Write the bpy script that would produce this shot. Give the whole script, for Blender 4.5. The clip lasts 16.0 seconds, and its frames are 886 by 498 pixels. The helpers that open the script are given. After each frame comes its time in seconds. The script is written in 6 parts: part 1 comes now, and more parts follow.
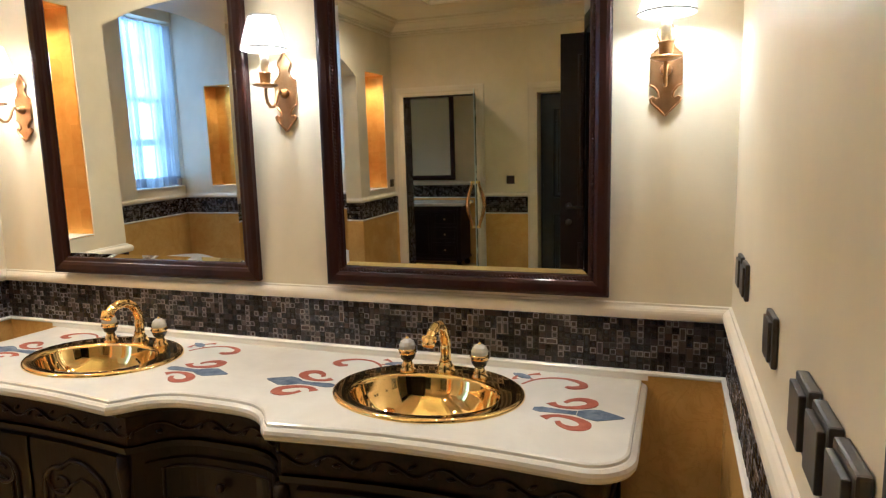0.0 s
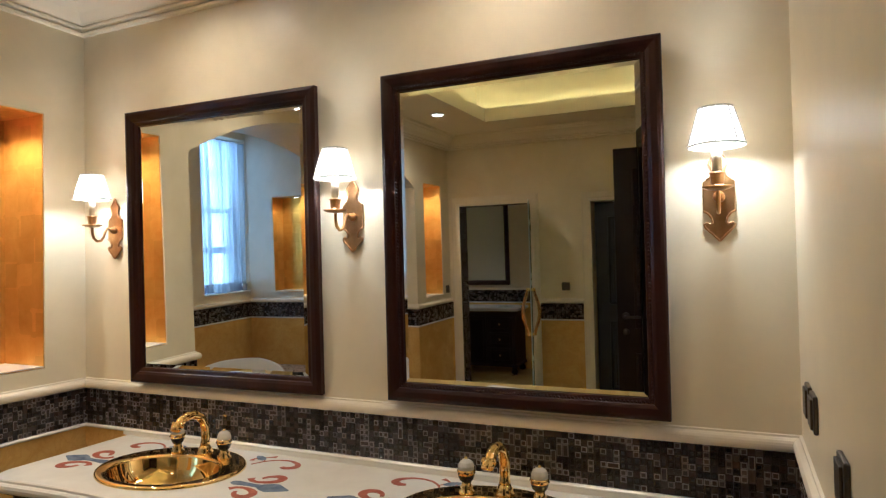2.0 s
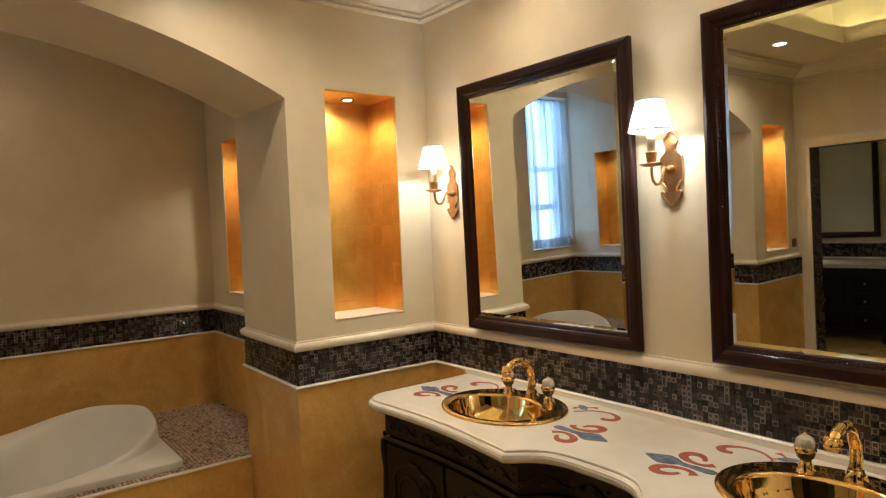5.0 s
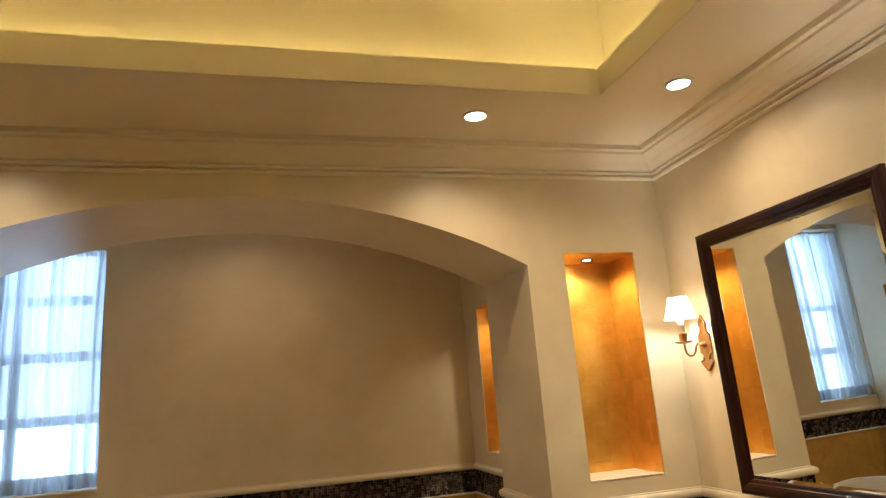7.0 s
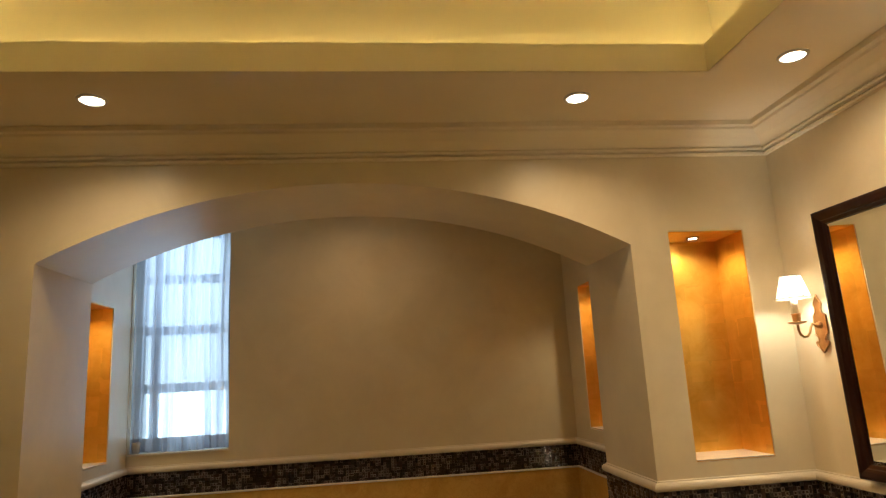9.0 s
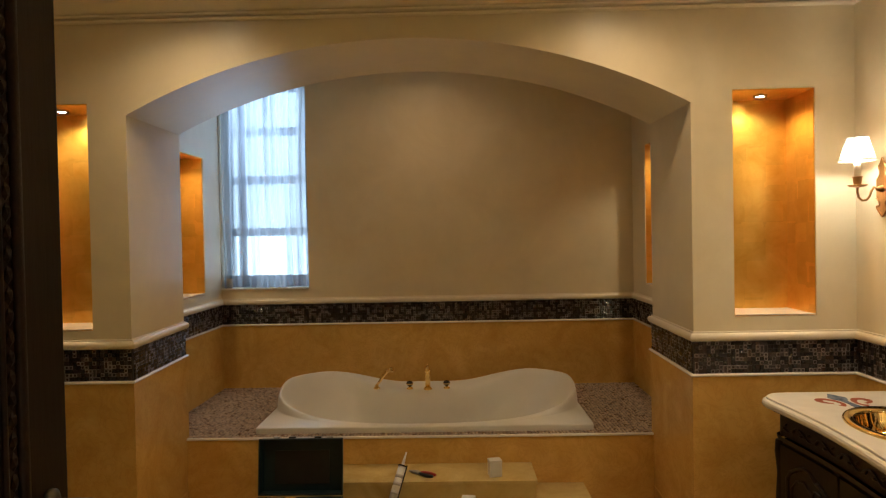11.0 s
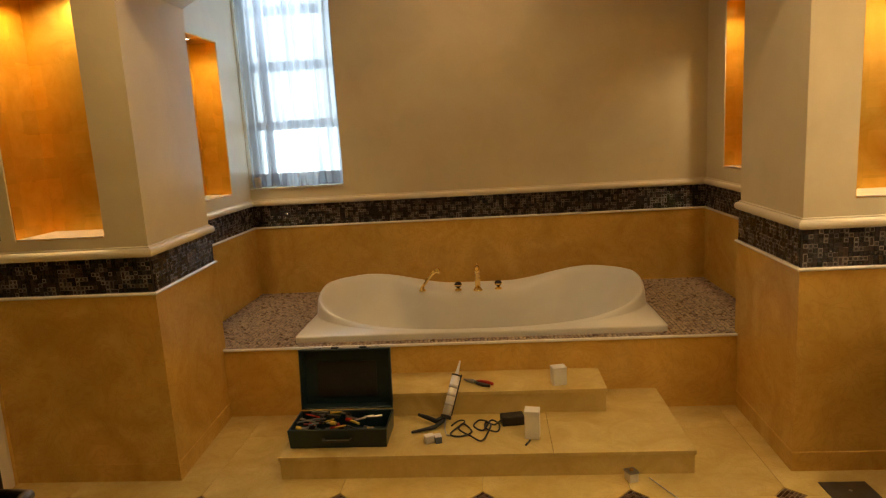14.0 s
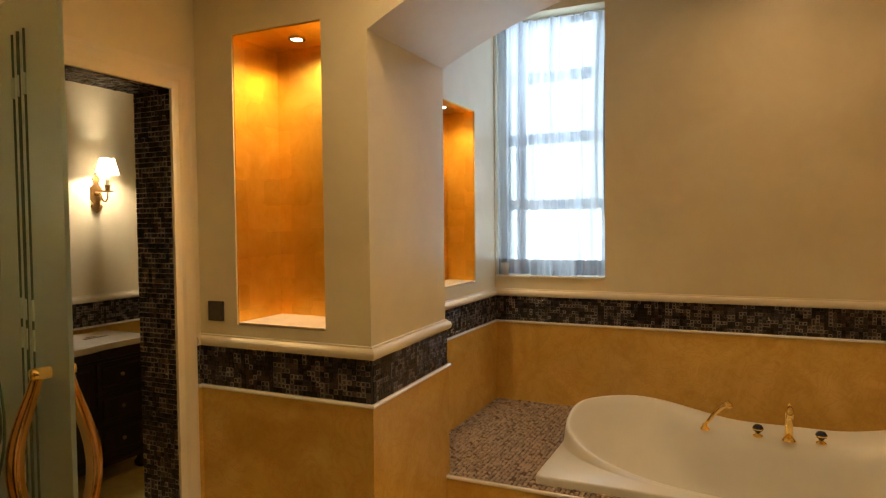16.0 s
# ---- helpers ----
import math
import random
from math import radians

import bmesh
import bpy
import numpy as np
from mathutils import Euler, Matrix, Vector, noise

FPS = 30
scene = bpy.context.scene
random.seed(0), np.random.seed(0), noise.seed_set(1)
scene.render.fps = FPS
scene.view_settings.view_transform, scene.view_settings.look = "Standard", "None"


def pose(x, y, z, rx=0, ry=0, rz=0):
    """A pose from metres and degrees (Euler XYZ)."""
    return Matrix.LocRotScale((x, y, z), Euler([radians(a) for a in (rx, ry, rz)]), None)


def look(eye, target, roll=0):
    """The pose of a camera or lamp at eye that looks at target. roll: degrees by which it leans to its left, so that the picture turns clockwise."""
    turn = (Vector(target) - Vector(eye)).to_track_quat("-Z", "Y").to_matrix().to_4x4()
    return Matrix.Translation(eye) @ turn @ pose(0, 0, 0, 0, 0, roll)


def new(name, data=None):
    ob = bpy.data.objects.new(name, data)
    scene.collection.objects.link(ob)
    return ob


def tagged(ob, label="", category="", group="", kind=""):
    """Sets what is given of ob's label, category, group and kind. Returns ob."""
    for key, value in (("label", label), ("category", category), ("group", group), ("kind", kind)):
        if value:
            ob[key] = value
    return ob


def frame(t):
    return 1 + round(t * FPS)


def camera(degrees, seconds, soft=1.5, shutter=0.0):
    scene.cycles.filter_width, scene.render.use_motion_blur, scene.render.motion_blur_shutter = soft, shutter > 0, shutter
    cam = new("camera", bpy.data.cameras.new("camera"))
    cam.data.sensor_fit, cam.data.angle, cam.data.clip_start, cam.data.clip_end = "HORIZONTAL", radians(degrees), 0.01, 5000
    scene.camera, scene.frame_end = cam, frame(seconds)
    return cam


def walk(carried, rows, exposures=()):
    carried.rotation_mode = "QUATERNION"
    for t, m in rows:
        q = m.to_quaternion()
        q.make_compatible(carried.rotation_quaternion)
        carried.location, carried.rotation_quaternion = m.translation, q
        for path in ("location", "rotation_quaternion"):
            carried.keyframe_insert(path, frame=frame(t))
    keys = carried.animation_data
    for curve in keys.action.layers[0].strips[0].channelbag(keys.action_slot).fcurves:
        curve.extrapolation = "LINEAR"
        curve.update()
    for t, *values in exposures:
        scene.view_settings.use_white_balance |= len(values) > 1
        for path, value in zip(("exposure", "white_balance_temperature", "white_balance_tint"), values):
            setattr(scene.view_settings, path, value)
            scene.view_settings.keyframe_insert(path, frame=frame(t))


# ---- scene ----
cam = camera(68.9, 16.0, soft=1.25)
PATH = [
    (0, (2.911, -2.091, 1.628), (2.235, -0.227, 1.362), -1.1),
    (0.5, (2.907, -2.105, 1.657), (2.152, -0.26, 1.491), -1.7),
    (1, (2.908, -2.122, 1.673), (2.138, -0.278, 1.616), -0.9),
    (1.5, (2.913, -2.143, 1.697), (2.101, -0.315, 1.72), -0.8),
    (2, (2.919, -2.16, 1.7), (2.09, -0.341, 1.745), -1.1),
    (2.5, (2.919, -2.179, 1.703), (2.051, -0.377, 1.706), -1.1),
    (3, (2.919, -2.191, 1.69), (2.052, -0.389, 1.665), -1.2),
    (3.5, (2.917, -2.168, 1.659), (2.047, -0.374, 1.497), -2.2),
    (4, (2.902, -2.166, 1.684), (1.842, -0.477, 1.527), -2.8),
    (4.5, (2.934, -2.162, 1.698), (1.555, -0.717, 1.598), -2.9),
    (5, (2.966, -2.148, 1.71), (1.367, -0.947, 1.643), -2.4),
    (7.5, (3.118, -2.185, 1.72), (1.228, -1.777, 2.229), -4.4),
    (8, (3.094, -2.228, 1.731), (1.18, -1.909, 2.213), -4.1),
    (10.5, (3.432, -2.128, 1.722), (1.437, -2.074, 1.848), -1.4),
    (11, (3.384, -2.072, 1.691), (1.384, -2.112, 1.657), -1.1),
    (11.5, (3.301, -2.053, 1.666), (1.305, -2.111, 1.559), -1.6),
    (12, (3.261, -2.074, 1.64), (1.267, -2.127, 1.497), -1.9),
    (12.5, (3.31, -2.038, 1.65), (1.321, -2.123, 1.451), -2.4),
    (13, (3.289, -2.048, 1.649), (1.311, -2.157, 1.375), -2.1),
    (13.5, (3.08, -2.107, 1.612), (1.112, -2.133, 1.257), -2.8),
    (14, (2.882, -2.178, 1.614), (0.918, -2.338, 1.271), -3.3),
    (14.5, (2.644, -2.265, 1.623), (0.7, -2.652, 1.357), -0.8),
    (15, (2.428, -2.331, 1.628), (0.548, -2.996, 1.484), -0.1),
    (15.5, (2.235, -2.425, 1.645), (0.386, -3.178, 1.522), 0.0),
    (16, (2.078, -2.525, 1.643), (0.268, -3.371, 1.568), -0.6),
]
EXPOSURES = [(0, 1.02, 4350, 10), (0.5, 0.76, 4350, 10), (1.5, 0.48, 4400, 10), (2.5, 0.38, 4600, 10), (3.5, 0.17, 5000, 10), (5, 0.48, 4850, 10), (7.5, 0.36, 5700, 10), (8, 0.15, 5950, 10), (10.5, 0.06, 5600, 10), (11.5, 0.21, 5700, 10), (12.5, 0.19, 6100, 10), (13.5, 0.38, 6450, 10), (14, 0.5, 6800, 10), (14.5, 0.62, 6800, 10), (15, 0.72, 6700, 10), (15.5, 0.68, 6600, 10), (16, 0.66, 6600, 10)]
walk(cam, [(t, look(eye, target, roll)) for t, eye, target, roll in PATH], EXPOSURES)

# ---- world and light ----
world = bpy.data.worlds.new("world")
scene.world = world
world.use_nodes = True
sky = world.node_tree.nodes.new("ShaderNodeTexSky")
sky.sky_type, sky.sun_disc = "NISHITA", False
sky.sun_elevation, sky.sun_rotation = radians(35), radians(200)
world.node_tree.links.new(sky.outputs[0], world.node_tree.nodes["Background"].inputs[0])
world.node_tree.nodes["Background"].inputs[1].default_value = 0.1
scene.view_settings.exposure = 0.0


def lamp(name, kind, place, target, watts, color, size=0.1, size_y=None, cone=100, blend=0.7):
    data = bpy.data.lights.new(name, kind)
    data.energy, data.color = watts, color
    if kind == "AREA":
        data.size = size
        if size_y:
            data.shape, data.size_y = "RECTANGLE", size_y
    else:
        data.shadow_soft_size = size
    if kind == "SPOT":
        data.spot_size, data.spot_blend = radians(cone), blend
    ob = new(name, data)
    ob.matrix_world = look(place, target) if target else Matrix.Translation(place)
    return ob


# ---- plan ----
EAST, SOUTH, DEPTH = 3.077, -4.66, -0.755         # east wall, south wall, back of the arch wall
BACK, ALC_N, ALC_S = -2.157, -0.56, -4.105       # alcove walls
PIER_N, PIER_S, MID = -0.842, -3.80, -2.321     # arch sides and middle
JAMB_N, JAMB_S = -0.825, -3.842                 # the slightly splayed jambs at their back
SPRING, APEX, TOP, SOFFIT = 2.37, 2.738, 3.62, 2.99
NICHES = ((-0.628, -0.205, 1.252, 2.433), (-4.453, -4.006, 1.232, 2.437))
DOOR_N, DOOR_S, DOOR_H = -1.66, -2.85, 2.47
GLASS_X, GLASS_H = (0.137, 0.95), 2.21
DARK_X, DARK_H = (1.61, 2.51), 2.19
ROOM2 = -6.75


# ---- materials ----
def material(name):
    m = bpy.data.materials.new(name)
    m.use_nodes = True
    t = m.node_tree
    return m, t, t.nodes["Principled BSDF"]


def node(t, kind, **props):
    n = t.nodes.new(kind)
    for k, v in props.items():
        n.inputs[k].default_value = v
    return n


def ramp(t, source, *stops):
    r = t.nodes.new("ShaderNodeValToRGB")
    while len(r.color_ramp.elements) < len(stops):
        r.color_ramp.elements.new(0.5)
    for e, (p, c) in zip(r.color_ramp.elements, stops):
        e.position, e.color = p, (*c, 1)
    t.links.new(source, r.inputs[0])
    return r.outputs[0]


def coords(t, scale=(1, 1, 1)):
    c = t.nodes.new("ShaderNodeTexCoord")
    m = t.nodes.new("ShaderNodeMapping")
    m.inputs["Scale"].default_value = scale
    t.links.new(c.outputs["Object"], m.inputs[0])
    return m.outputs[0]


def cloud(t, vec, scale, detail=4, rough=0.55, distort=0.0):
    n = node(t, "ShaderNodeTexNoise", Scale=scale, Detail=detail, Roughness=rough, Distortion=distort)
    t.links.new(vec, n.inputs["Vector"])
    return n.outputs[0]


def bump(t, b, height, strength, distance=0.002):
    n = node(t, "ShaderNodeBump", Strength=strength, Distance=distance)
    t.links.new(height, n.inputs["Height"])
    t.links.new(n.outputs[0], b.inputs["Normal"])


def surface(name, low, high, rough=0.5, scale=3.0, fine=60.0, relief=0.15, metal=0.0, stretch=(1, 1, 1), spread=0.1, coat=0.0, distance=0.002):
    """A two-scale surface: broad tone, fine relief, uneven gloss."""
    m, t, b = material(name)
    vec = coords(t, stretch)
    broad = cloud(t, vec, scale, 5, 0.6, 0.4)
    t.links.new(ramp(t, broad, (0.3, low), (0.7, high)), b.inputs["Base Color"])
    small = cloud(t, vec, fine, 3)
    gloss = node(t, "ShaderNodeMapRange")
    gloss.inputs["To Min"].default_value, gloss.inputs["To Max"].default_value = max(rough - spread, 0.02), rough + spread
    t.links.new(broad, gloss.inputs[0])
    t.links.new(gloss.outputs[0], b.inputs["Roughness"])
    b.inputs["Metallic"].default_value = metal
    b.inputs["Coat Weight"].default_value = coat
    b.inputs["Coat Roughness"].default_value = 0.08
    if relief:
        bump(t, b, small, relief, distance)
    return m


def glowing(name, color, strength):
    m, t, b = material(name)
    b.inputs["Base Color"].default_value = (*color, 1)
    b.inputs["Emission Color"].default_value = (*color, 1)
    b.inputs["Emission Strength"].default_value = strength
    return m


PLASTER = surface("pearl_plaster", (0.71, 0.62, 0.43), (0.81, 0.72, 0.525), 0.36, 2.4, 18, 0.14, spread=0.10)
CEILING = surface("ceiling_paint", (0.80, 0.72, 0.55), (0.86, 0.78, 0.61), 0.5, 1.2, 40, 0.05)
TRIM = surface("cream_stone_trim", (0.72, 0.64, 0.49), (0.79, 0.71, 0.57), 0.36, 4, 80, 0.04)
WHITE_TRIM = surface("white_stone_trim", (0.80, 0.76, 0.68), (0.86, 0.82, 0.75), 0.22, 6, 80, 0.03)
WOOD = surface("dark_walnut", (0.006, 0.003, 0.0015), (0.018, 0.008, 0.004), 0.42, 6, 60, 0.25, stretch=(1, 1, 0.12), spread=0.08, coat=0.08)
FRAME_WOOD = surface("mahogany_frame", (0.011, 0.0032, 0.002), (0.034, 0.009, 0.005), 0.38, 8, 90, 0.15, stretch=(1, 1, 0.15), coat=0.15)
CARVED = surface("carved_walnut", (0.008, 0.004, 0.002), (0.030, 0.014, 0.007), 0.42, 25, 110, 0.5, coat=0.08)
for dark in (WOOD, CARVED, FRAME_WOOD):
    dark.node_tree.nodes["Principled BSDF"].inputs["Specular IOR Level"].default_value = 0.2
GOLD = surface("polished_gold", (0.96, 0.68, 0.21), (1.0, 0.76, 0.29), 0.06, 5, 40, 0.01, metal=1.0, spread=0.03)
BRASS = surface("antique_brass", (0.42, 0.24, 0.09), (0.62, 0.38, 0.16), 0.33, 14, 90, 0.08, metal=1.0)
CHROME = surface("brushed_chrome", (0.65, 0.65, 0.66), (0.75, 0.75, 0.76), 0.18, 10, 80, 0.02, metal=1.0)
ACRYLIC = surface("white_acrylic", (0.69, 0.66, 0.59), (0.75, 0.72, 0.65), 0.30, 2, 30, 0.01, spread=0.05)
QUARTZ = surface("cream_marble_top", (0.65, 0.605, 0.53), (0.74, 0.70, 0.62), 0.16, 5, 60, 0.02, spread=0.05)
SWITCH = surface("bronze_switch", (0.060, 0.050, 0.042), (0.10, 0.085, 0.07), 0.4, 12, 120, 0.1, metal=0.4)
BLUE_CASE = surface("dark_teal_plastic", (0.004, 0.017, 0.022), (0.007, 0.025, 0.031), 0.38, 8, 200, 0.2)
BLACK = surface("black_plastic", (0.010, 0.010, 0.011), (0.020, 0.019, 0.018), 0.4, 12, 150, 0.15)
STEEL = surface("worn_steel", (0.32, 0.31, 0.30), (0.55, 0.54, 0.52), 0.32, 20, 120, 0.1, metal=1.0)
PEWTER = surface("dull_pewter", (0.07, 0.060, 0.050), (0.13, 0.115, 0.095), 0.36, 14, 100, 0.06, metal=1.0)
RED = surface("red_plastic", (0.42, 0.022, 0.012), (0.50, 0.04, 0.02), 0.35, 10, 100, 0.05)
YELLOW = surface("yellow_plastic", (0.60, 0.40, 0.05), (0.68, 0.48, 0.08), 0.4, 10, 100, 0.05)
WHITE_PLASTIC = surface("white_plastic", (0.72, 0.70, 0.66), (0.80, 0.78, 0.74), 0.35, 8, 80, 0.03)
BLUE_INLAY = surface("blue_stone_inlay", (0.08, 0.11, 0.17), (0.24, 0.27, 0.34), 0.2, 25, 90, 0.03)
RED_INLAY = surface("red_jasper_inlay", (0.30, 0.085, 0.05), (0.44, 0.15, 0.09), 0.2, 30, 90, 0.03)
GREY_INLAY = surface("grey_stone_inlay", (0.52, 0.50, 0.48), (0.62, 0.60, 0.57), 0.2, 30, 90, 0.03)
GROUT = surface("dark_grout", (0.030, 0.024, 0.020), (0.050, 0.042, 0.035), 0.8, 20, 150, 0.3)
PALE_GROUT = surface("cream_grout", (0.36, 0.27, 0.12), (0.46, 0.36, 0.18), 0.8, 20, 150, 0.3)
WINDOW_GREY = surface("grey_painted_metal", (0.16, 0.17, 0.19), (0.22, 0.23, 0.25), 0.5, 10, 80, 0.05)
PULL = surface("copper_gold_pull", (0.60, 0.33, 0.11), (0.74, 0.45, 0.17), 0.2, 8, 60, 0.03, metal=1.0, spread=0.05)
DARK_DOOR = surface("dark_blue_grey_door", (0.012, 0.016, 0.022), (0.020, 0.026, 0.034), 0.35, 6, 60, 0.1)
CRYSTAL = surface("crystal_knob", (0.88, 0.83, 0.72), (0.96, 0.92, 0.83), 0.06, 10, 60, 0.0)
CRYSTAL.node_tree.nodes["Principled BSDF"].inputs["Transmission Weight"].default_value = 0.6
NAVY = surface("navy_enamel", (0.008, 0.010, 0.022), (0.015, 0.018, 0.035), 0.12, 10, 60, 0.0, coat=0.5)
CANDLE = surface("cream_candle_sleeve", (0.80, 0.72, 0.55), (0.86, 0.78, 0.62), 0.5, 10, 60, 0.02)
RIBBON = surface("grey_silk_ribbon", (0.50, 0.46, 0.39), (0.60, 0.55, 0.47), 0.7, 20, 150, 0.1)
LAMP_GLOW = glowing("downlight_glow", (1.0, 0.86, 0.62), 14.0)
COVE_GLOW = glowing("cove_strip_glow", (1.0, 0.77, 0.27), 13.0)
DAY_GLOW = glowing("bright_sky", (0.74, 0.87, 1.0), 1.15)
ETCH_DARK = surface("etched_shadow_line", (0.10, 0.15, 0.12), (0.15, 0.20, 0.17), 0.15, 8, 60, 0.0)
ETCH = surface("pale_glint_line", (0.62, 0.74, 0.68), (0.72, 0.84, 0.78), 0.08, 8, 60, 0.0, spread=0.03)


def marble(name, low, mid, vein, rough, scale):
    m, t, b = material(name)
    vec = coords(t)
    broad = cloud(t, vec, scale, 8, 0.62, 1.2)
    veins = cloud(t, vec, scale * 2.3, 9, 0.6, 2.5)
    base = ramp(t, broad, (0.28, low), (0.72, mid))
    line = ramp(t, veins, (0.455, (0, 0, 0)), (0.49, (1, 1, 1)), (0.50, (1, 1, 1)), (0.54, (0, 0, 0)))
    soft = t.nodes.new("ShaderNodeMath")
    soft.operation = "MULTIPLY"
    soft.inputs[1].default_value = 0.22
    t.links.new(line, soft.inputs[0])
    mix = t.nodes.new("ShaderNodeMix")
    mix.data_type = "RGBA"
    t.links.new(soft.outputs[0], mix.inputs[0])
    t.links.new(base, mix.inputs[6])
    mix.inputs[7].default_value = (*vein, 1)
    info = t.nodes.new("ShaderNodeObjectInfo")
    tone = node(t, "ShaderNodeMapRange")
    tone.inputs["To Min"].default_value, tone.inputs["To Max"].default_value = 0.93, 1.05
    t.links.new(info.outputs["Random"], tone.inputs[0])
    hsv = t.nodes.new("ShaderNodeHueSaturation")
    t.links.new(tone.outputs[0], hsv.inputs["Value"])
    t.links.new(mix.outputs[2], hsv.inputs["Color"])
    t.links.new(hsv.outputs[0], b.inputs["Base Color"])
    b.inputs["Roughness"].default_value = rough
    bump(t, b, cloud(t, vec, 50, 3), 0.03)
    return m


WALL_MARBLE = marble("honey_marble", (0.58, 0.335, 0.070), (0.77, 0.50, 0.132), (0.44, 0.21, 0.045), 0.17, 3.0)
FLOOR_MARBLE = marble("cream_marble_floor", (0.55, 0.39, 0.11), (0.76, 0.61, 0.25), (0.50, 0.33, 0.13), 0.16, 3.2)
STEP_MARBLE = marble("step_marble", (0.56, 0.40, 0.12), (0.74, 0.59, 0.24), (0.54, 0.36, 0.15), 0.2, 4.0)


def tiles_material(name, stops, rough, metal=0.0, fine=150):
    m, t, b = material(name)
    info, geo = t.nodes.new("ShaderNodeObjectInfo"), t.nodes.new("ShaderNodeNewGeometry")
    add = t.nodes.new("ShaderNodeMath")
    add.operation = "ADD"
    t.links.new(info.outputs["Random"], add.inputs[0])
    t.links.new(geo.outputs["Random Per Island"], add.inputs[1])
    part_of = t.nodes.new("ShaderNodeMath")
    part_of.operation = "FRACT"
    t.links.new(add.outputs[0], part_of.inputs[0])
    color = ramp(t, part_of.outputs[0], *stops)
    t.links.new(color, b.inputs["Base Color"])
    vec = coords(t)
    gloss = node(t, "ShaderNodeMapRange")
    gloss.inputs["To Min"].default_value, gloss.inputs["To Max"].default_value = rough - 0.08, rough + 0.15
    t.links.new(part_of.outputs[0], gloss.inputs[0])
    t.links.new(gloss.outputs[0], b.inputs["Roughness"])
    b.inputs["Metallic"].default_value = metal
    bump(t, b, cloud(t, vec, fine, 3), 0.25, 0.001)
    return m


MOSAIC = tiles_material("bronze_glass_mosaic", ((0.0, (0.008, 0.006, 0.006)), (0.40, (0.016, 0.012, 0.012)), (0.5, (0.045, 0.038, 0.040)), (0.8, (0.060, 0.034, 0.024)), (1.0, (0.012, 0.010, 0.012))), 0.18)
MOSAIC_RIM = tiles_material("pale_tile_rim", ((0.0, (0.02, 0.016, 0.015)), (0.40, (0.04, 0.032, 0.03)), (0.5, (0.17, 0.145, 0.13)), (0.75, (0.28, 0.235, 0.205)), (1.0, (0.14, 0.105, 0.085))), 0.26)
INSET = tiles_material("brown_marble_chips", ((0.0, (0.075, 0.040, 0.030)), (0.5, (0.13, 0.075, 0.055)), (1.0, (0.21, 0.13, 0.09))), 0.25)
PEBBLE = tiles_material("brown_pebble_mosaic", ((0.0, (0.20, 0.13, 0.085)), (0.5, (0.36, 0.255, 0.17)), (1.0, (0.50, 0.375, 0.255))), 0.34)


def gold_leaf():
    m, t, b = material("gold_leaf")
    vec = coords(t)
    squares = t.nodes.new("ShaderNodeTexVoronoi")
    squares.distance = "CHEBYCHEV"
    squares.inputs["Scale"].default_value = 9
    squares.inputs["Randomness"].default_value = 0.35
    t.links.new(vec, squares.inputs["Vector"])
    tone = ramp(t, cloud(t, vec, 7, 6, 0.65, 0.5), (0.3, (0.78, 0.43, 0.055)), (0.7, (0.92, 0.59, 0.115)))
    mix = t.nodes.new("ShaderNodeMix")
    mix.data_type, mix.blend_type = "RGBA", "MULTIPLY"
    mix.inputs[0].default_value = 0.5
    t.links.new(tone, mix.inputs[6])
    t.links.new(ramp(t, squares.outputs["Color"], (0.2, (0.74, 0.72, 0.68)), (0.8, (1.0, 1.0, 1.0))), mix.inputs[7])
    t.links.new(mix.outputs[2], b.inputs["Base Color"])
    b.inputs["Metallic"].default_value = 0.85
    b.inputs["Roughness"].default_value = 0.33
    bump(t, b, cloud(t, vec, 45, 4), 0.25, 0.002)
    return m


LEAF = gold_leaf()


def mirror_material():
    m, t, b = material("mirror_silver")
    b.inputs["Base Color"].default_value = (0.83, 0.86, 0.84, 1)
    b.inputs["Metallic"].default_value, b.inputs["Roughness"].default_value = 1.0, 0.012
    return m


MIRROR = mirror_material()


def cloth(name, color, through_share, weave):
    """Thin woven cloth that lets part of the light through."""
    m = bpy.data.materials.new(name)
    m.use_nodes = True
    t = m.node_tree
    t.nodes.remove(t.nodes["Principled BSDF"])
    flat, behind, clear = (t.nodes.new("ShaderNodeBsdf" + k) for k in ("Diffuse", "Translucent", "Transparent"))
    tone = ramp(t, cloud(t, coords(t, (1, 1, 0.2)), weave, 3), (0.3, tuple(c * 0.92 for c in color)), (0.7, color))
    for n in (flat, behind):
        t.links.new(tone, n.inputs[0])
    half, whole = t.nodes.new("ShaderNodeMixShader"), t.nodes.new("ShaderNodeMixShader")
    half.inputs[0].default_value = 0.6
    t.links.new(flat.outputs[0], half.inputs[1])
    t.links.new(behind.outputs[0], half.inputs[2])
    # random upright bands in the see-through share imitate light and shade of gathered folds
    fold_shading = ramp(t, cloud(t, coords(t, (0.0, 1.0, 0.04)), 11, 4), (0.40, (0.0, 0.0, 0.0)), (0.58, (1.0, 1.0, 1.0)))
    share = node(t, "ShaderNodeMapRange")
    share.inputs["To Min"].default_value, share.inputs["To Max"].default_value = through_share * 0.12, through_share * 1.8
    t.links.new(fold_shading, share.inputs[0])
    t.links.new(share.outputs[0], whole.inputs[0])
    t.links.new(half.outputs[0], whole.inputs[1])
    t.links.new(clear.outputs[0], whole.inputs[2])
    t.links.new(whole.outputs[0], t.nodes["Material Output"].inputs[0])
    return m


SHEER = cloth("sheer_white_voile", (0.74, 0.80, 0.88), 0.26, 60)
HEM = cloth("doubled_grey_hem", (0.40, 0.41, 0.43), 0.02, 60)
SHADE = cloth("ivory_pleated_silk", (0.86, 0.81, 0.72), 0.02, 80)


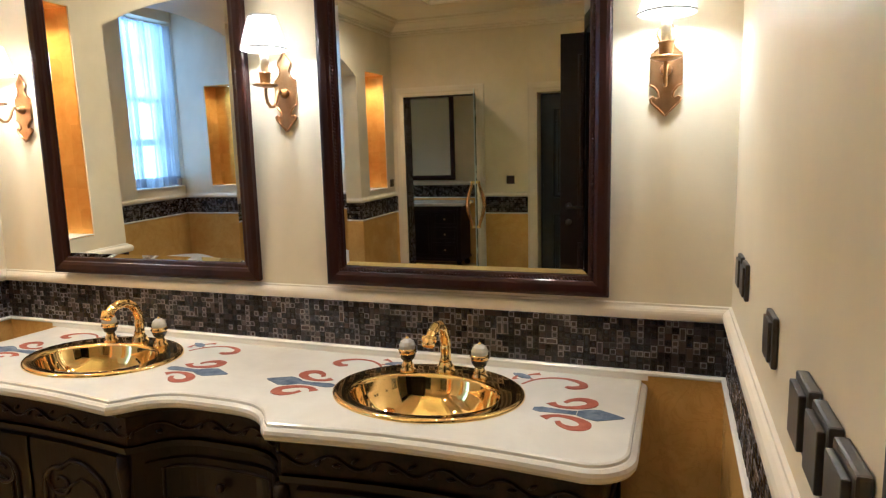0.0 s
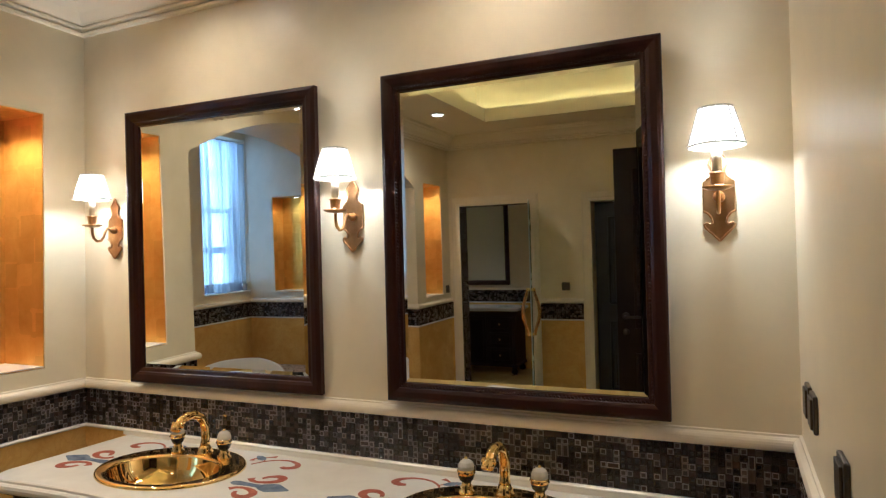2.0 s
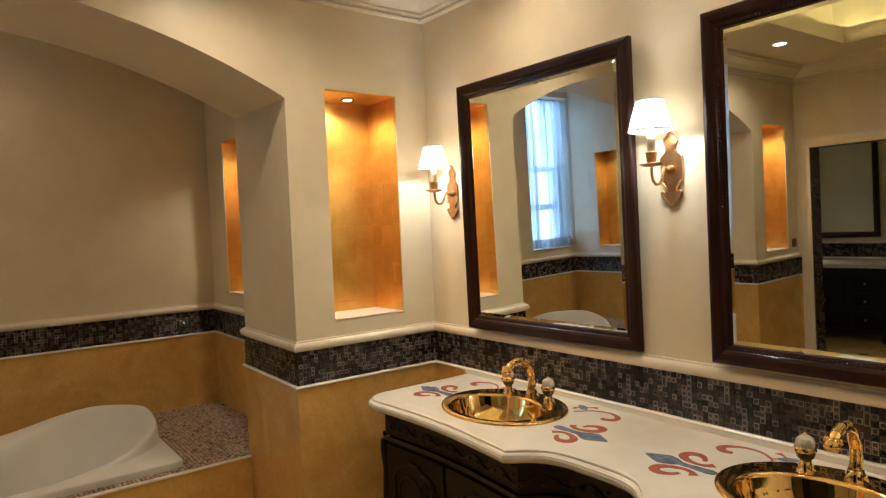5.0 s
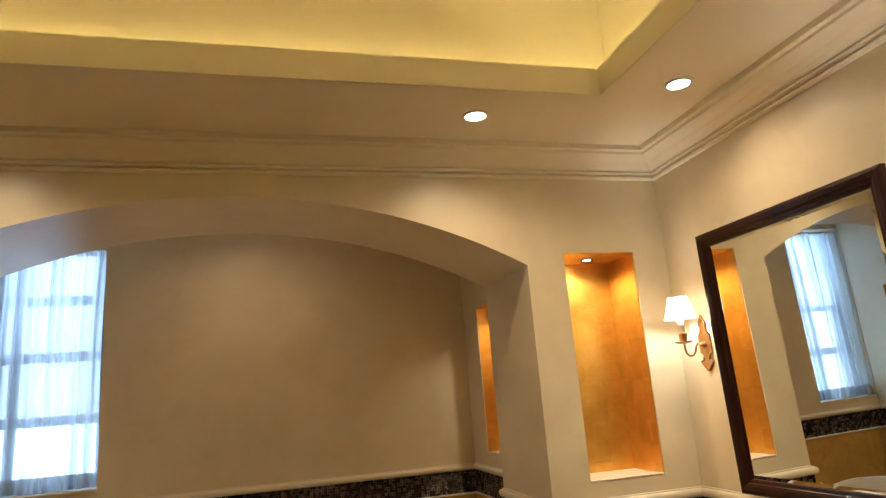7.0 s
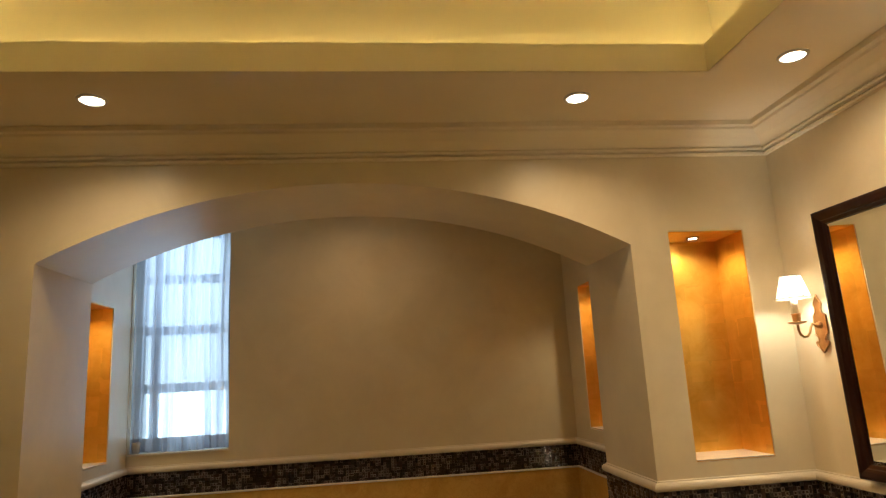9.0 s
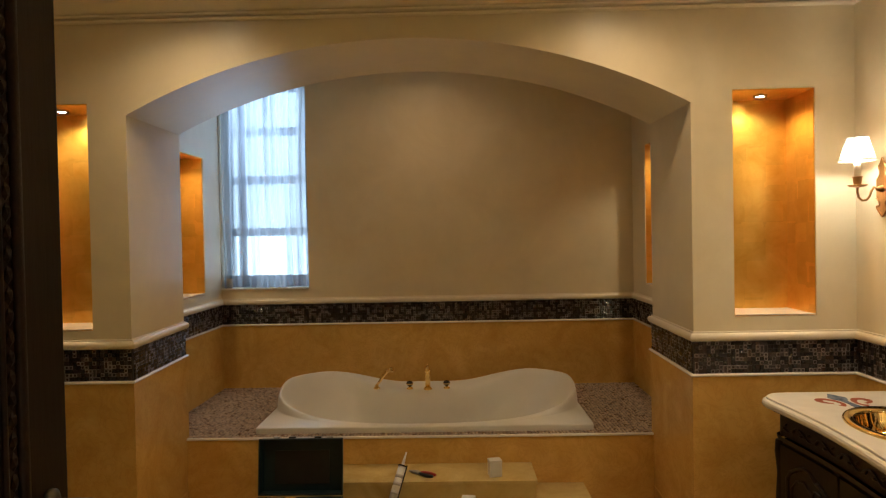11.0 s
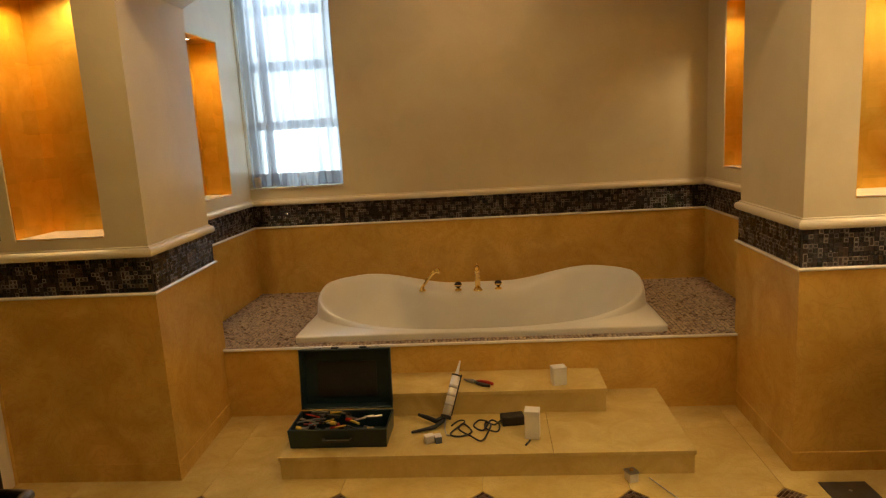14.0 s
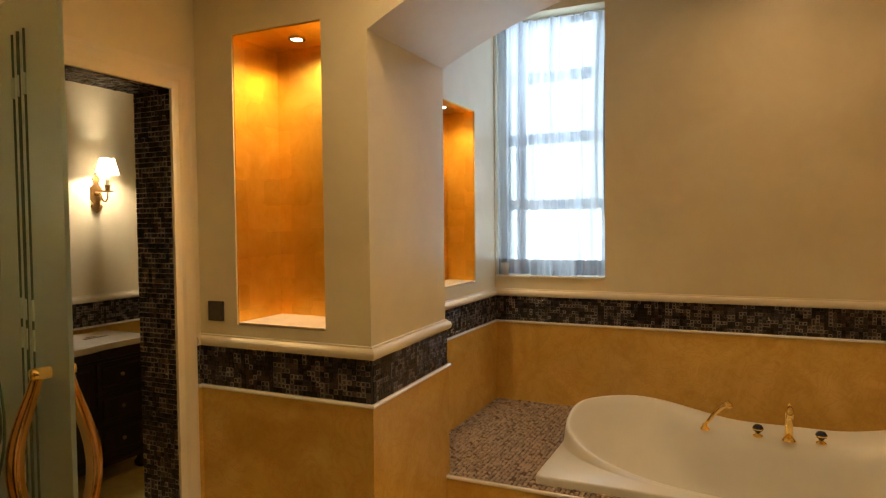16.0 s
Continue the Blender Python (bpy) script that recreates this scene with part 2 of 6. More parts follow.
def glass(name, color, rough, weight=1.0):
    m, t, b = material(name)
    b.inputs["Base Color"].default_value = (*color, 1)
    b.inputs["Roughness"].default_value = rough
    b.inputs["Transmission Weight"].default_value = weight
    b.inputs["IOR"].default_value = 1.3
    return m


FROSTED = glass("frosted_green_glass", (0.70, 0.82, 0.76), 0.35, 0.85)
CLEAR = glass("clear_glass", (0.9, 0.97, 0.94), 0.02)


# ---- mesh helpers ----
def part(name, bm, mat, parent=None, label="", smooth=False):
    me = bpy.data.meshes.new(name)
    if smooth:
        for f in bm.faces:
            f.smooth = True
    bm.normal_update()
    bm.to_mesh(me)
    bm.free()
    me.materials.append(mat)
    ob = new(name, me)
    if parent:
        ob.parent = parent
    return tagged(ob, label) if label else ob


def thing(name, place, label, category, group="", kind=""):
    ob = new(name)
    ob.empty_display_size = 0.05
    ob.matrix_basis = place if isinstance(place, Matrix) else Matrix.Translation(place)
    return tagged(ob, label, category, group, kind)


def structure(name, bm, mat, label="", category="", smooth=False):
    return tagged(part(name, bm, mat, smooth=smooth), label, category, kind="structure")


def box(bm, lo, hi, bevel=0.0):
    size = [b - a for a, b in zip(lo, hi)]
    mid = [(a + b) / 2 for a, b in zip(lo, hi)]
    made = bmesh.ops.create_cube(bm, size=1, matrix=Matrix.Translation(mid) @ Matrix.Diagonal((*size, 1)))
    if bevel:
        edges = list({e for v in made["verts"] for e in v.link_edges})
        bmesh.ops.bevel(bm, geom=edges, offset=bevel, segments=2, profile=0.6, affect="EDGES")
    return bm


def tray(bm, lo, hi, wall, place=None, flare=0.0):
    """An open box in one piece, its mouth towards +z."""
    place = place or Matrix.Identity(4)
    (x0, y0, z0), (x1, y1, z1) = lo, hi

    def ring(i, z):
        return [bm.verts.new(place @ Vector(p)) for p in ((x0 + i, y0 + i, z), (x1 - i, y0 + i, z), (x1 - i, y1 - i, z), (x0 + i, y1 - i, z))]

    e = wall * 0.3
    loops = [ring(flare + e, z0), ring(flare, z0 + e), ring(0.0, z1 - e), ring(e, z1), ring(wall - e, z1), ring(wall, z1 - e), ring(wall + flare, z0 + wall)]
    for a, b in zip(loops, loops[1:]):
        for k in range(4):
            bm.faces.new((a[k], a[(k + 1) % 4], b[(k + 1) % 4], b[k]))
    bm.faces.new(loops[0][::-1]), bm.faces.new(loops[-1])
    bmesh.ops.recalc_face_normals(bm, faces=bm.faces)
    return bm


def boxed(lo, hi, bevel=0.0):
    return box(bmesh.new(), lo, hi, bevel)


def lathe(bm, rings, n=24, at=(0, 0, 0), cap=True, turn=None):
    """Rings of (radius, height) round the local z axis."""
    place = Matrix.Translation(at) @ (turn or Matrix.Identity(4))
    loops = [[bm.verts.new(place @ Vector((r * math.cos(a), r * math.sin(a), z))) for a in (2 * math.pi * k / n for k in range(n))] for r, z in rings]
    for lo, hi in zip(loops, loops[1:]):
        for k in range(n):
            bm.faces.new((lo[k], lo[(k + 1) % n], hi[(k + 1) % n], hi[k]))
    if cap:
        bm.faces.new(loops[0][::-1]), bm.faces.new(loops[-1])
    return bm


def tube(bm, points, radii, n=12, cap=True):
    """A round bar along a path; radii: one number or one for each point."""
    pts = [Vector(p) for p in points]
    if not isinstance(radii, (list, tuple)):
        radii = [radii] * len(pts)
    up, loops = None, []
    for k, p in enumerate(pts):
        ahead = (pts[min(k + 1, len(pts) - 1)] - pts[max(k - 1, 0)]).normalized()
        side = (up - ahead * up.dot(ahead)).normalized() if up else ahead.orthogonal().normalized()
        up, other = side, ahead.cross(side)
        loops.append([bm.verts.new(p + radii[k] * (side * math.cos(a) + other * math.sin(a))) for a in (2 * math.pi * i / n for i in range(n))])
    for lo, hi in zip(loops, loops[1:]):
        for k in range(n):
            bm.faces.new((lo[k], lo[(k + 1) % n], hi[(k + 1) % n], hi[k]))
    if cap:
        bm.faces.new(loops[0][::-1]), bm.faces.new(loops[-1])
    return bm


def slab(bm, outline, z0, z1, bevel=0.0, place=None):
    """An upright prism over an outline in plan."""
    place = place or Matrix.Identity(4)
    low = [bm.verts.new(place @ Vector((x, y, z0))) for x, y in outline]
    high = [bm.verts.new(place @ Vector((x, y, z1))) for x, y in outline]
    n = len(outline)
    faces = [bm.faces.new(low[::-1]), bm.faces.new(high)] + [bm.faces.new((low[k], low[(k + 1) % n], high[(k + 1) % n], high[k])) for k in range(n)]
    bmesh.ops.recalc_face_normals(bm, faces=faces)
    if bevel:
        bmesh.ops.bevel(bm, geom=list({e for f in faces[:2] for e in f.edges}), offset=bevel, segments=2, profile=0.6, affect="EDGES")
    return bm


def sweep(bm, path, profile, closed=False):
    """A moulding: profile points (out from the wall, height) run along a plan path with mitred corners; the room lies to the left."""
    pts = [Vector(p) for p in path]
    n = len(pts)
    loops = []
    for k, p in enumerate(pts):
        prev = pts[k - 1] if k or closed else None
        then = pts[(k + 1) % n] if k + 1 < n or closed else None
        dirs = [(b - a).normalized() for a, b in ((prev, p), (p, then)) if a is not None and b is not None]
        norms = [Vector((-d.y, d.x)) for d in dirs]
        if len(norms) == 2:
            m = norms[0] + norms[1]
            m = m / m.dot(norms[0])
        else:
            m = norms[0]
        loops.append([bm.verts.new((p.x + m.x * o, p.y + m.y * o, z)) for o, z in profile])
    pairs = list(zip(loops, loops[1:])) + ([(loops[-1], loops[0])] if closed else [])
    made = []
    for a, b in pairs:
        for i in range(len(profile) - 1):
            made.append(bm.faces.new((a[i], b[i], b[i + 1], a[i + 1])))
    if not closed:
        made += [bm.faces.new(loops[0]), bm.faces.new(loops[-1][::-1])]
    bmesh.ops.recalc_face_normals(bm, faces=made)
    return bm


def wall_mesh(place, width, height, holes, thick, z0=0.0):
    """A wall in the local xz plane, its face at y=0, its back at y=thick, with rectangular holes (x0, x1, z0, z1, depth)."""
    bm = bmesh.new()
    xs = sorted({0.0, width, *[h[0] for h in holes], *[h[1] for h in holes]})
    zs = sorted({z0, height, *[h[2] for h in holes], *[h[3] for h in holes]})

    def quad(*p):
        bm.faces.new([bm.verts.new(place @ Vector(q)) for q in p])

    for x0, x1 in zip(xs, xs[1:]):
        for a, b in zip(zs, zs[1:]):
            hole = [h for h in holes if h[0] <= x0 and x1 <= h[1] and h[2] <= a and b <= h[3]]
            if not hole:
                quad((x0, 0, a), (x1, 0, a), (x1, 0, b), (x0, 0, b))
            if not hole or hole[0][4] < thick:
                quad((x0, thick, a), (x0, thick, b), (x1, thick, b), (x1, thick, a))
    for x0, x1, a, b, d in holes:
        quad((x0, 0, a), (x0, 0, b), (x0, d, b), (x0, d, a))
        quad((x1, 0, a), (x1, d, a), (x1, d, b), (x1, 0, b))
        quad((x0, 0, b), (x1, 0, b), (x1, d, b), (x0, d, b))
        if a > 0:
            quad((x0, 0, a), (x0, d, a), (x1, d, a), (x1, 0, a))
        if d < thick:
            quad((x0, d, a), (x0, d, b), (x1, d, b), (x1, d, a))
    quad((0, 0, z0), (0, 0, height), (0, thick, height), (0, thick, z0))
    quad((width, 0, z0), (width, thick, z0), (width, thick, height), (width, 0, height))
    quad((0, 0, height), (width, 0, height), (width, thick, height), (0, thick, height))
    bmesh.ops.remove_doubles(bm, verts=bm.verts, dist=1e-5)
    return bm


# ---- walls, floor, ceiling ----
wall_north = structure("wall_north", wall_mesh(pose(0, 0, 0), EAST, TOP, [], 0.2), PLASTER, "cream pearl plaster wall behind the vanity", "wall")
east_place = pose(EAST, 0.2, 0, 0, 0, -90)
wall_east = structure("wall_east", wall_mesh(east_place, 5.06, TOP, [(0.2 - DOOR_N, 0.2 - DOOR_S, 0.0, DOOR_H, 0.2)], 0.2), PLASTER, "cream plaster wall with the entrance doorway", "wall")
south_place = pose(EAST, SOUTH, 0, 0, 0, 180)
wall_south = structure("wall_south", wall_mesh(south_place, EAST + 0.67, TOP, [(EAST - GLASS_X[1], EAST - GLASS_X[0], 0.0, GLASS_H, 0.205), (EAST - DARK_X[1], EAST - DARK_X[0], 0.0, DARK_H, 0.205)], 0.205), PLASTER, "cream plaster wall with two doorways", "wall")


def arch_z(y, rise=APEX - SPRING):
    half = (PIER_N - PIER_S) / 2
    r = (half * half + rise * rise) / (2 * rise)
    return APEX - r + math.sqrt(max(r * r - (y - MID) ** 2, 0))


def splay(y):
    f = (y - PIER_S) / (PIER_N - PIER_S)
    return JAMB_S + (JAMB_N - JAMB_S) * f


def arch_wall():
    bm = bmesh.new()
    for lo, hi, niche in ((PIER_N, 0.0, NICHES[0]), (SOUTH, PIER_S, NICHES[1])):
        place = pose(0, lo, 0, 0, 0, 90)
        hole = (niche[0] - lo, niche[1] - lo, niche[2], niche[3], 0.29)
        piece = wall_mesh(place, hi - lo, TOP, [hole], -DEPTH)
        me = bpy.data.meshes.new("piece")
        piece.to_mesh(me), piece.free()
        bm.from_mesh(me)
        bpy.data.meshes.remove(me)
    for v in bm.verts:
        if abs(v.co.x - DEPTH) < 1e-4:
            v.co.y = JAMB_N if abs(v.co.y - PIER_N) < 1e-4 else JAMB_S if abs(v.co.y - PIER_S) < 1e-4 else v.co.y
    steps = 48
    ys = [PIER_S + (PIER_N - PIER_S) * k / steps for k in range(steps + 1)]
    rows = [[bm.verts.new(p) for p in ((0, y, TOP), (0, y, arch_z(y)), (DEPTH, splay(y), arch_z(y) + 0.018), (DEPTH, splay(y), TOP))] for y in ys]
    for a, b in zip(rows, rows[1:]):
        for k in range(3):
            bm.faces.new((a[k], b[k], b[k + 1], a[k + 1]))
    bmesh.ops.recalc_face_normals(bm, faces=bm.faces)
    return bm


wall_west = structure("wall_west", arch_wall(), PLASTER, "cream plaster wall with a wide segmental arch", "wall")

# alcove behind the arch
alc_niche = (-1.80, -1.255, 1.29, 2.40)
alc_niche_s = (-1.80, -1.255, 1.27, 2.372)
alcove_north = structure("alcove_wall_north", wall_mesh(pose(BACK, ALC_N, 0), DEPTH - BACK, 3.3, [(alc_niche[0] - BACK, alc_niche[1] - BACK, alc_niche[2], alc_niche[3], 0.2)], 0.25), PLASTER, "cream plaster alcove side wall with a niche", "wall")
alcove_south = structure("alcove_wall_south", wall_mesh(pose(DEPTH, ALC_S, 0, 0, 0, 180), DEPTH - BACK, 3.3, [(DEPTH - alc_niche_s[1], DEPTH - alc_niche_s[0], alc_niche_s[2], alc_niche_s[3], 0.2)], 0.25), PLASTER, "cream plaster alcove side wall with a niche", "wall")
WIN_Y, WIN_Z = (-4.10, -3.345), (1.275, 3.06)
alcove_back = structure("alcove_wall_back", wall_mesh(pose(BACK, ALC_S - 0.25, 0, 0, 0, 90), ALC_N - ALC_S + 0.5, 3.3, [(WIN_Y[0] - ALC_S + 0.25, WIN_Y[1] - ALC_S + 0.25, *WIN_Z, 0.22)], 0.22), PLASTER, "cream plaster wall behind the bathtub", "wall")
structure("alcove_ceiling", boxed((BACK - 0.22, ALC_S - 0.25, 3.3), (DEPTH, ALC_N + 0.25, 3.4)), CEILING, "cream painted alcove ceiling", "ceiling")

# coffered ceiling
COF = (0.728, 2.36, -3.95, -0.712)


def coffer():
    bm = bmesh.new()
    x0, x1, y0, y1 = COF
    for lo, hi in (((0, SOUTH, SOFFIT), (x0, 0, 3.07)), ((x1, SOUTH, SOFFIT), (EAST, 0, 3.07)), ((x0, SOUTH, SOFFIT), (x1, y0, 3.07)), ((x0, y1, SOFFIT), (x1, 0, 3.07)), ((x0 - 0.02, y0 - 0.02, 3.07), (x0, y1 + 0.02, 3.12)), ((x1, y0 - 0.02, 3.07), (x1 + 0.02, y1 + 0.02, 3.12)), ((x0, y0 - 0.02, 3.07), (x1, y0, 3.12)), ((x0, y1, 3.07), (x1, y1 + 0.02, 3.12))):
        box(bm, lo, hi)
    box(bm, (0, SOUTH, 3.62), (EAST, 0, 3.72))
    m = 0.13
    box(bm, (x0 - m - 0.05, y0 - m - 0.05, 3.07), (x0 - m, y1 + m + 0.05, 3.62))
    box(bm, (x1 + m, y0 - m - 0.05, 3.07), (x1 + m + 0.05, y1 + m + 0.05, 3.62))
    box(bm, (x0 - m, y0 - m - 0.05, 3.07), (x1 + m, y0 - m, 3.62))
    box(bm, (x0 - m, y1 + m, 3.07), (x1 + m, y1 + m + 0.05, 3.62))
    return bm


structure("ceiling", coffer(), CEILING, "cream coffered ceiling with a cove recess", "ceiling")
PERIMETER = [(EAST, SOUTH), (EAST, 0), (0, 0), (0, SOUTH)]
CORNICE = [(0, 2.851), (0.022, 2.853), (0.027, 2.862), (0.022, 2.868), (0.012, 2.869), (0.012, 2.873), (0.036, 2.876), (0.041, 2.885), (0.034, 2.890), (0.034, 2.893), (0.050, 2.896), (0.064, 2.904), (0.092, 2.925), (0.128, 2.942), (0.150, 2.951), (0.155, 2.962), (0.178, 2.966), (0.183, 2.9895), (0, 2.9895)]
structure("cornice", sweep(bmesh.new(), PERIMETER, CORNICE, True), CEILING, "stepped cream plaster cornice below the ceiling", "cornice")
x0, x1, y0, y1 = COF
structure("coffer_trim", sweep(bmesh.new(), [(x0, y0), (x0, y1), (x1, y1), (x1, y0)][::1], [(0.0, 2.986), (0.02, 2.986), (0.02, 3.03), (0.01, 3.045), (0.0, 3.05)], True), CEILING, "cream moulding round the ceiling recess", "trim")

# hall behind the entrance and the second washroom
def shell(name, lo, hi, label, skip=""):
    """A closed plain room of wall slabs and a ceiling, open at the named side."""
    (x0, y0, z0), (x1, y1, z1) = lo, hi
    n = 0 if "n" in skip else 0.1
    south = structure(name, boxed((x0, y0 - 0.1, z0), (x1, y0, z1)), PLASTER, label, "wall")
    if "w" not in skip:
        structure(name, boxed((x0 - 0.1, y0 - 0.1, z0), (x0, y1 + n, z1)), PLASTER, label, "wall")
    if "e" not in skip:
        structure(name, boxed((x1, y0 - 0.1, z0), (x1 + 0.1, y1 + n, z1)), PLASTER, label, "wall")
    if "n" not in skip:
        structure(name, boxed((x0, y1, z0), (x1, y1 + 0.1, z1)), PLASTER, label, "wall")
    structure("ceiling", boxed((x0 - (0 if "w" in skip else 0.1), y0 - 0.1, z1), (x1 + 0.1, y1 + n, z1 + 0.1)), CEILING, "plain cream painted ceiling", "ceiling")
    return south


shell("wall_hall", (EAST + 0.2, -4.0, 0), (5.2, -0.6, 2.9), "plain cream plaster walls of the entrance hall", "w")
wall_room2 = shell("wall_washroom", (-1.7, ROOM2, 0), (1.25, SOUTH - 0.205, 2.9), "cream plaster walls of the second washroom", "n")
structure("wall_washroom_north", boxed((-1.8, SOUTH - 0.205, 0), (-0.671, SOUTH - 0.105, 2.9)), PLASTER, "cream plaster wall of the second washroom", "wall")
shell("wall_closet", (1.45, -5.9, 0), (2.75, SOUTH - 0.205, 2.6), "plain walls of a dark closet", "n")

# floor slab under the tiles
structure("floor", boxed((-2.5, -7.0, -0.12), (5.3, 0.2, -0.006)), PALE_GROUT, "cream marble tiled floor with mosaic diamond insets", "floor")

# ---- dado: marble wainscot, mosaic band, rails ----
MAIN_A = [(EAST, -1.56), (EAST, 0), (0, 0), (0, PIER_N), (DEPTH, JAMB_N), (DEPTH, ALC_N - 0.05)]
ALCOVE_RUN = [(DEPTH, ALC_N), (BACK, ALC_N), (BACK, ALC_S), (DEPTH, ALC_S)]
MAIN_B = [(DEPTH, ALC_S + 0.05), (DEPTH, JAMB_S), (0, PIER_S), (0, SOUTH), (0.037, SOUTH)]
RUNS = [MAIN_A, ALCOVE_RUN, MAIN_B, [(1.05, SOUTH), (1.51, SOUTH)], [(2.61, SOUTH), (EAST, SOUTH), (EAST, -2.95)]]
LIFT = [0.010, 0.030, 0.018, 0.010, 0.010]       # the bands of the runs differ a little in height
RUN2 = [(1.25, SOUTH - 0.205), (1.25, ROOM2), (-1.7, ROOM2), (-1.7, SOUTH - 0.205)][::-1]
WAINSCOT = [(0, 0), (0.012, 0), (0.012, 0.934), (0, 0.934)]
LOWER = [(0, 0.934), (0.016, 0.934), (0.022, 0.939), (0.022, 0.944), (0.016, 0.949), (0, 0.949)]
RAIL = [(0, 1.117), (0.010, 1.117), (0.017, 1.119), (0.022, 1.124), (0.025, 1.131), (0.026, 1.138), (0.025, 1.146), (0.021, 1.153), (0.014, 1.158), (0.008, 1.160), (0.007, 1.166), (0, 1.168)]
BED = [(0, 0.949), (0.006, 0.949), (0.006, 1.117), (0, 1.117)]
SKIRT = [(0.012, 0), (0.016, 0), (0.016, 0.09), (0.014, 0.094), (0.012, 0.094)]
PROFILES = (WAINSCOT, LOWER, RAIL, SKIRT, BED)
for run, lift in zip(RUNS + [RUN2], LIFT + [0.0]):
    WAINSCOT, LOWER, RAIL, SKIRT, BED = ([(o, z + (lift if z > 0.2 else 0)) for o, z in p] for p in PROFILES)
    structure("wainscot", sweep(bmesh.new(), run, WAINSCOT), WALL_MARBLE, "polished honey marble wainscot", "wainscot")
    structure("skirting", sweep(bmesh.new(), run, SKIRT), WALL_MARBLE, "honey marble skirting", "skirting")
    structure("lower_trim", sweep(bmesh.new(), run, LOWER), WHITE_TRIM, "thin white stone strip below the mosaic", "trim")
    structure("dado_rail", sweep(bmesh.new(), run, RAIL), TRIM, "rounded cream stone dado rail", "trim")
    structure("mosaic_backing", sweep(bmesh.new(), run, BED), GROUT, "dark grout bed of the mosaic band", "wall")


def tile_list(length, height, pitch, seed, mixed=True):
    """Rectangles of a mosaic field: small squares, with some pairs joined lengthwise or upright."""
    rnd = random.Random(seed)
    nx, nz = max(1, round(length / pitch)), max(1, round(height / pitch))
    px, pz = length / nx, height / nz
    used, out = set(), []
    for i in range(nx):
        for j in range(nz):
            if (i, j) in used:
                continue
            w = h = 1
            if mixed:
                r = rnd.random()
                if r < 0.02 and i + 1 < nx and (i + 1, j) not in used:
                    w = 2
                elif r < 0.07 and j + 1 < nz and (i, j + 1) not in used:
                    h = 2
            used |= {(i + a, j + b) for a in range(w) for b in range(h)}
            out.append((i * px, (i + w) * px, j * pz, (j + h) * pz, rnd.random()))
    return out


def tile_mesh(name, groups, mat, rim_mat=None, gap=0.0017, thick=0.004, rim=0.0032):
    """One mesh of bevelled tiles; groups of (matrix, rectangles) where local x, z span the field and -y faces out."""
    verts, faces, slots = [], [], []
    for m, rects in groups:
        for a, b, c, d, r in rects:
            a, b, c, d = a + gap / 2, b - gap / 2, c + gap / 2, d - gap / 2
            t = thick * (0.75 + 0.5 * r)
            n = len(verts)
            for s, y in ((0, 0.0), (0, -t * 0.7), (rim * 0.5, -t), (rim, -t), (rim * 1.5, -t * 0.72)):
                verts += [tuple(m @ Vector(p)) for p in ((a + s, y, c + s), (b - s, y, c + s), (b - s, y, d - s), (a + s, y, d - s))]
            for k in range(4):
                o = n + 4 * k
                faces += [(o + i, o + (i + 1) % 4, o + 4 + (i + 1) % 4, o + 4 + i) for i in range(4)]
            faces.append((n + 16, n + 17, n + 18, n + 19))
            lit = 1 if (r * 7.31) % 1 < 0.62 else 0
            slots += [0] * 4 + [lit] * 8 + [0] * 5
    me = bpy.data.meshes.new(name)
    me.from_pydata(verts, [], faces)
    me.materials.append(mat)
    me.materials.append(rim_mat or mat)
    me.polygons.foreach_set("material_index", slots)
    return me


def run_groups(run, z0, height, pitch, seed, out=0.006, skip=()):
    groups = []
    for k, (a, b) in enumerate(zip(run, run[1:])):
        a, b = Vector(a), Vector(b)
        d = (b - a).normalized()
        left = Vector((-d.y, d.x))
        ang = math.atan2(-d.y, -d.x)
        start = b + left * out
        place = Matrix.Translation((start.x, start.y, z0)) @ Matrix.Rotation(ang, 4, "Z")
        if k not in skip:
            groups.append((place, tile_list((b - a).length, height, pitch, seed + k)))
    return groups


def mosaic(name, groups, mat, parent, label):
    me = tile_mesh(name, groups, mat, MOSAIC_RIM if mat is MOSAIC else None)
    ob = new(name, me)
    ob.parent = parent
    return tagged(ob, label, kind="stuff")


# ---- niches ----
def liner(x0, x1, z0, z1, d, t=0.004):
    """A gold-leafed recess lining, open to -y, with a raised rib near the front edge of its top."""
    bm = tray(bmesh.new(), (x0, z0, -d), (x1, z1, -0.006), t, Matrix.Rotation(radians(90), 4, "X"))
    return bm


def niche(place, w, z0, z1, d, label, watts):
    ob = thing("wall_niche", place, label, "niche", "gold niches", "structure")
    part("lining", liner(0.001, w - 0.001, z0 + 0.001, z1 - 0.001, d - 0.001), LEAF, ob, "gold leaf lining")
    part("shelf", boxed((0.0065, 0.0005, z0 + 0.0055), (w - 0.0065, d - 0.0065, z0 + 0.011), 0.001), WHITE_TRIM, ob, "cream marble sill")
    c = (w / 2, d * 0.5)
    bm = lathe(bmesh.new(), [(0.036, z1 - 0.014), (0.036, z1 - 0.005), (0.024, z1 - 0.005), (0.024, z1 - 0.014)], 24, (c[0], c[1], 0), cap=False)
    part("spotlight_ring", bm, CHROME, ob)
    part("spotlight_bulb", lathe(bmesh.new(), [(0.023, z1 - 0.011), (0.023, z1 - 0.006)], 20, (c[0], c[1], 0)), LAMP_GLOW, ob)
    p = place @ Vector((c[0], c[1], z1 - 0.03))
    q = place @ Vector((c[0], c[1] + 0.02, z0))
    lamp("niche_spot", "SPOT", p, q, watts, (1.0, 0.76, 0.42), 0.024, cone=150, blend=1.0)
    return ob


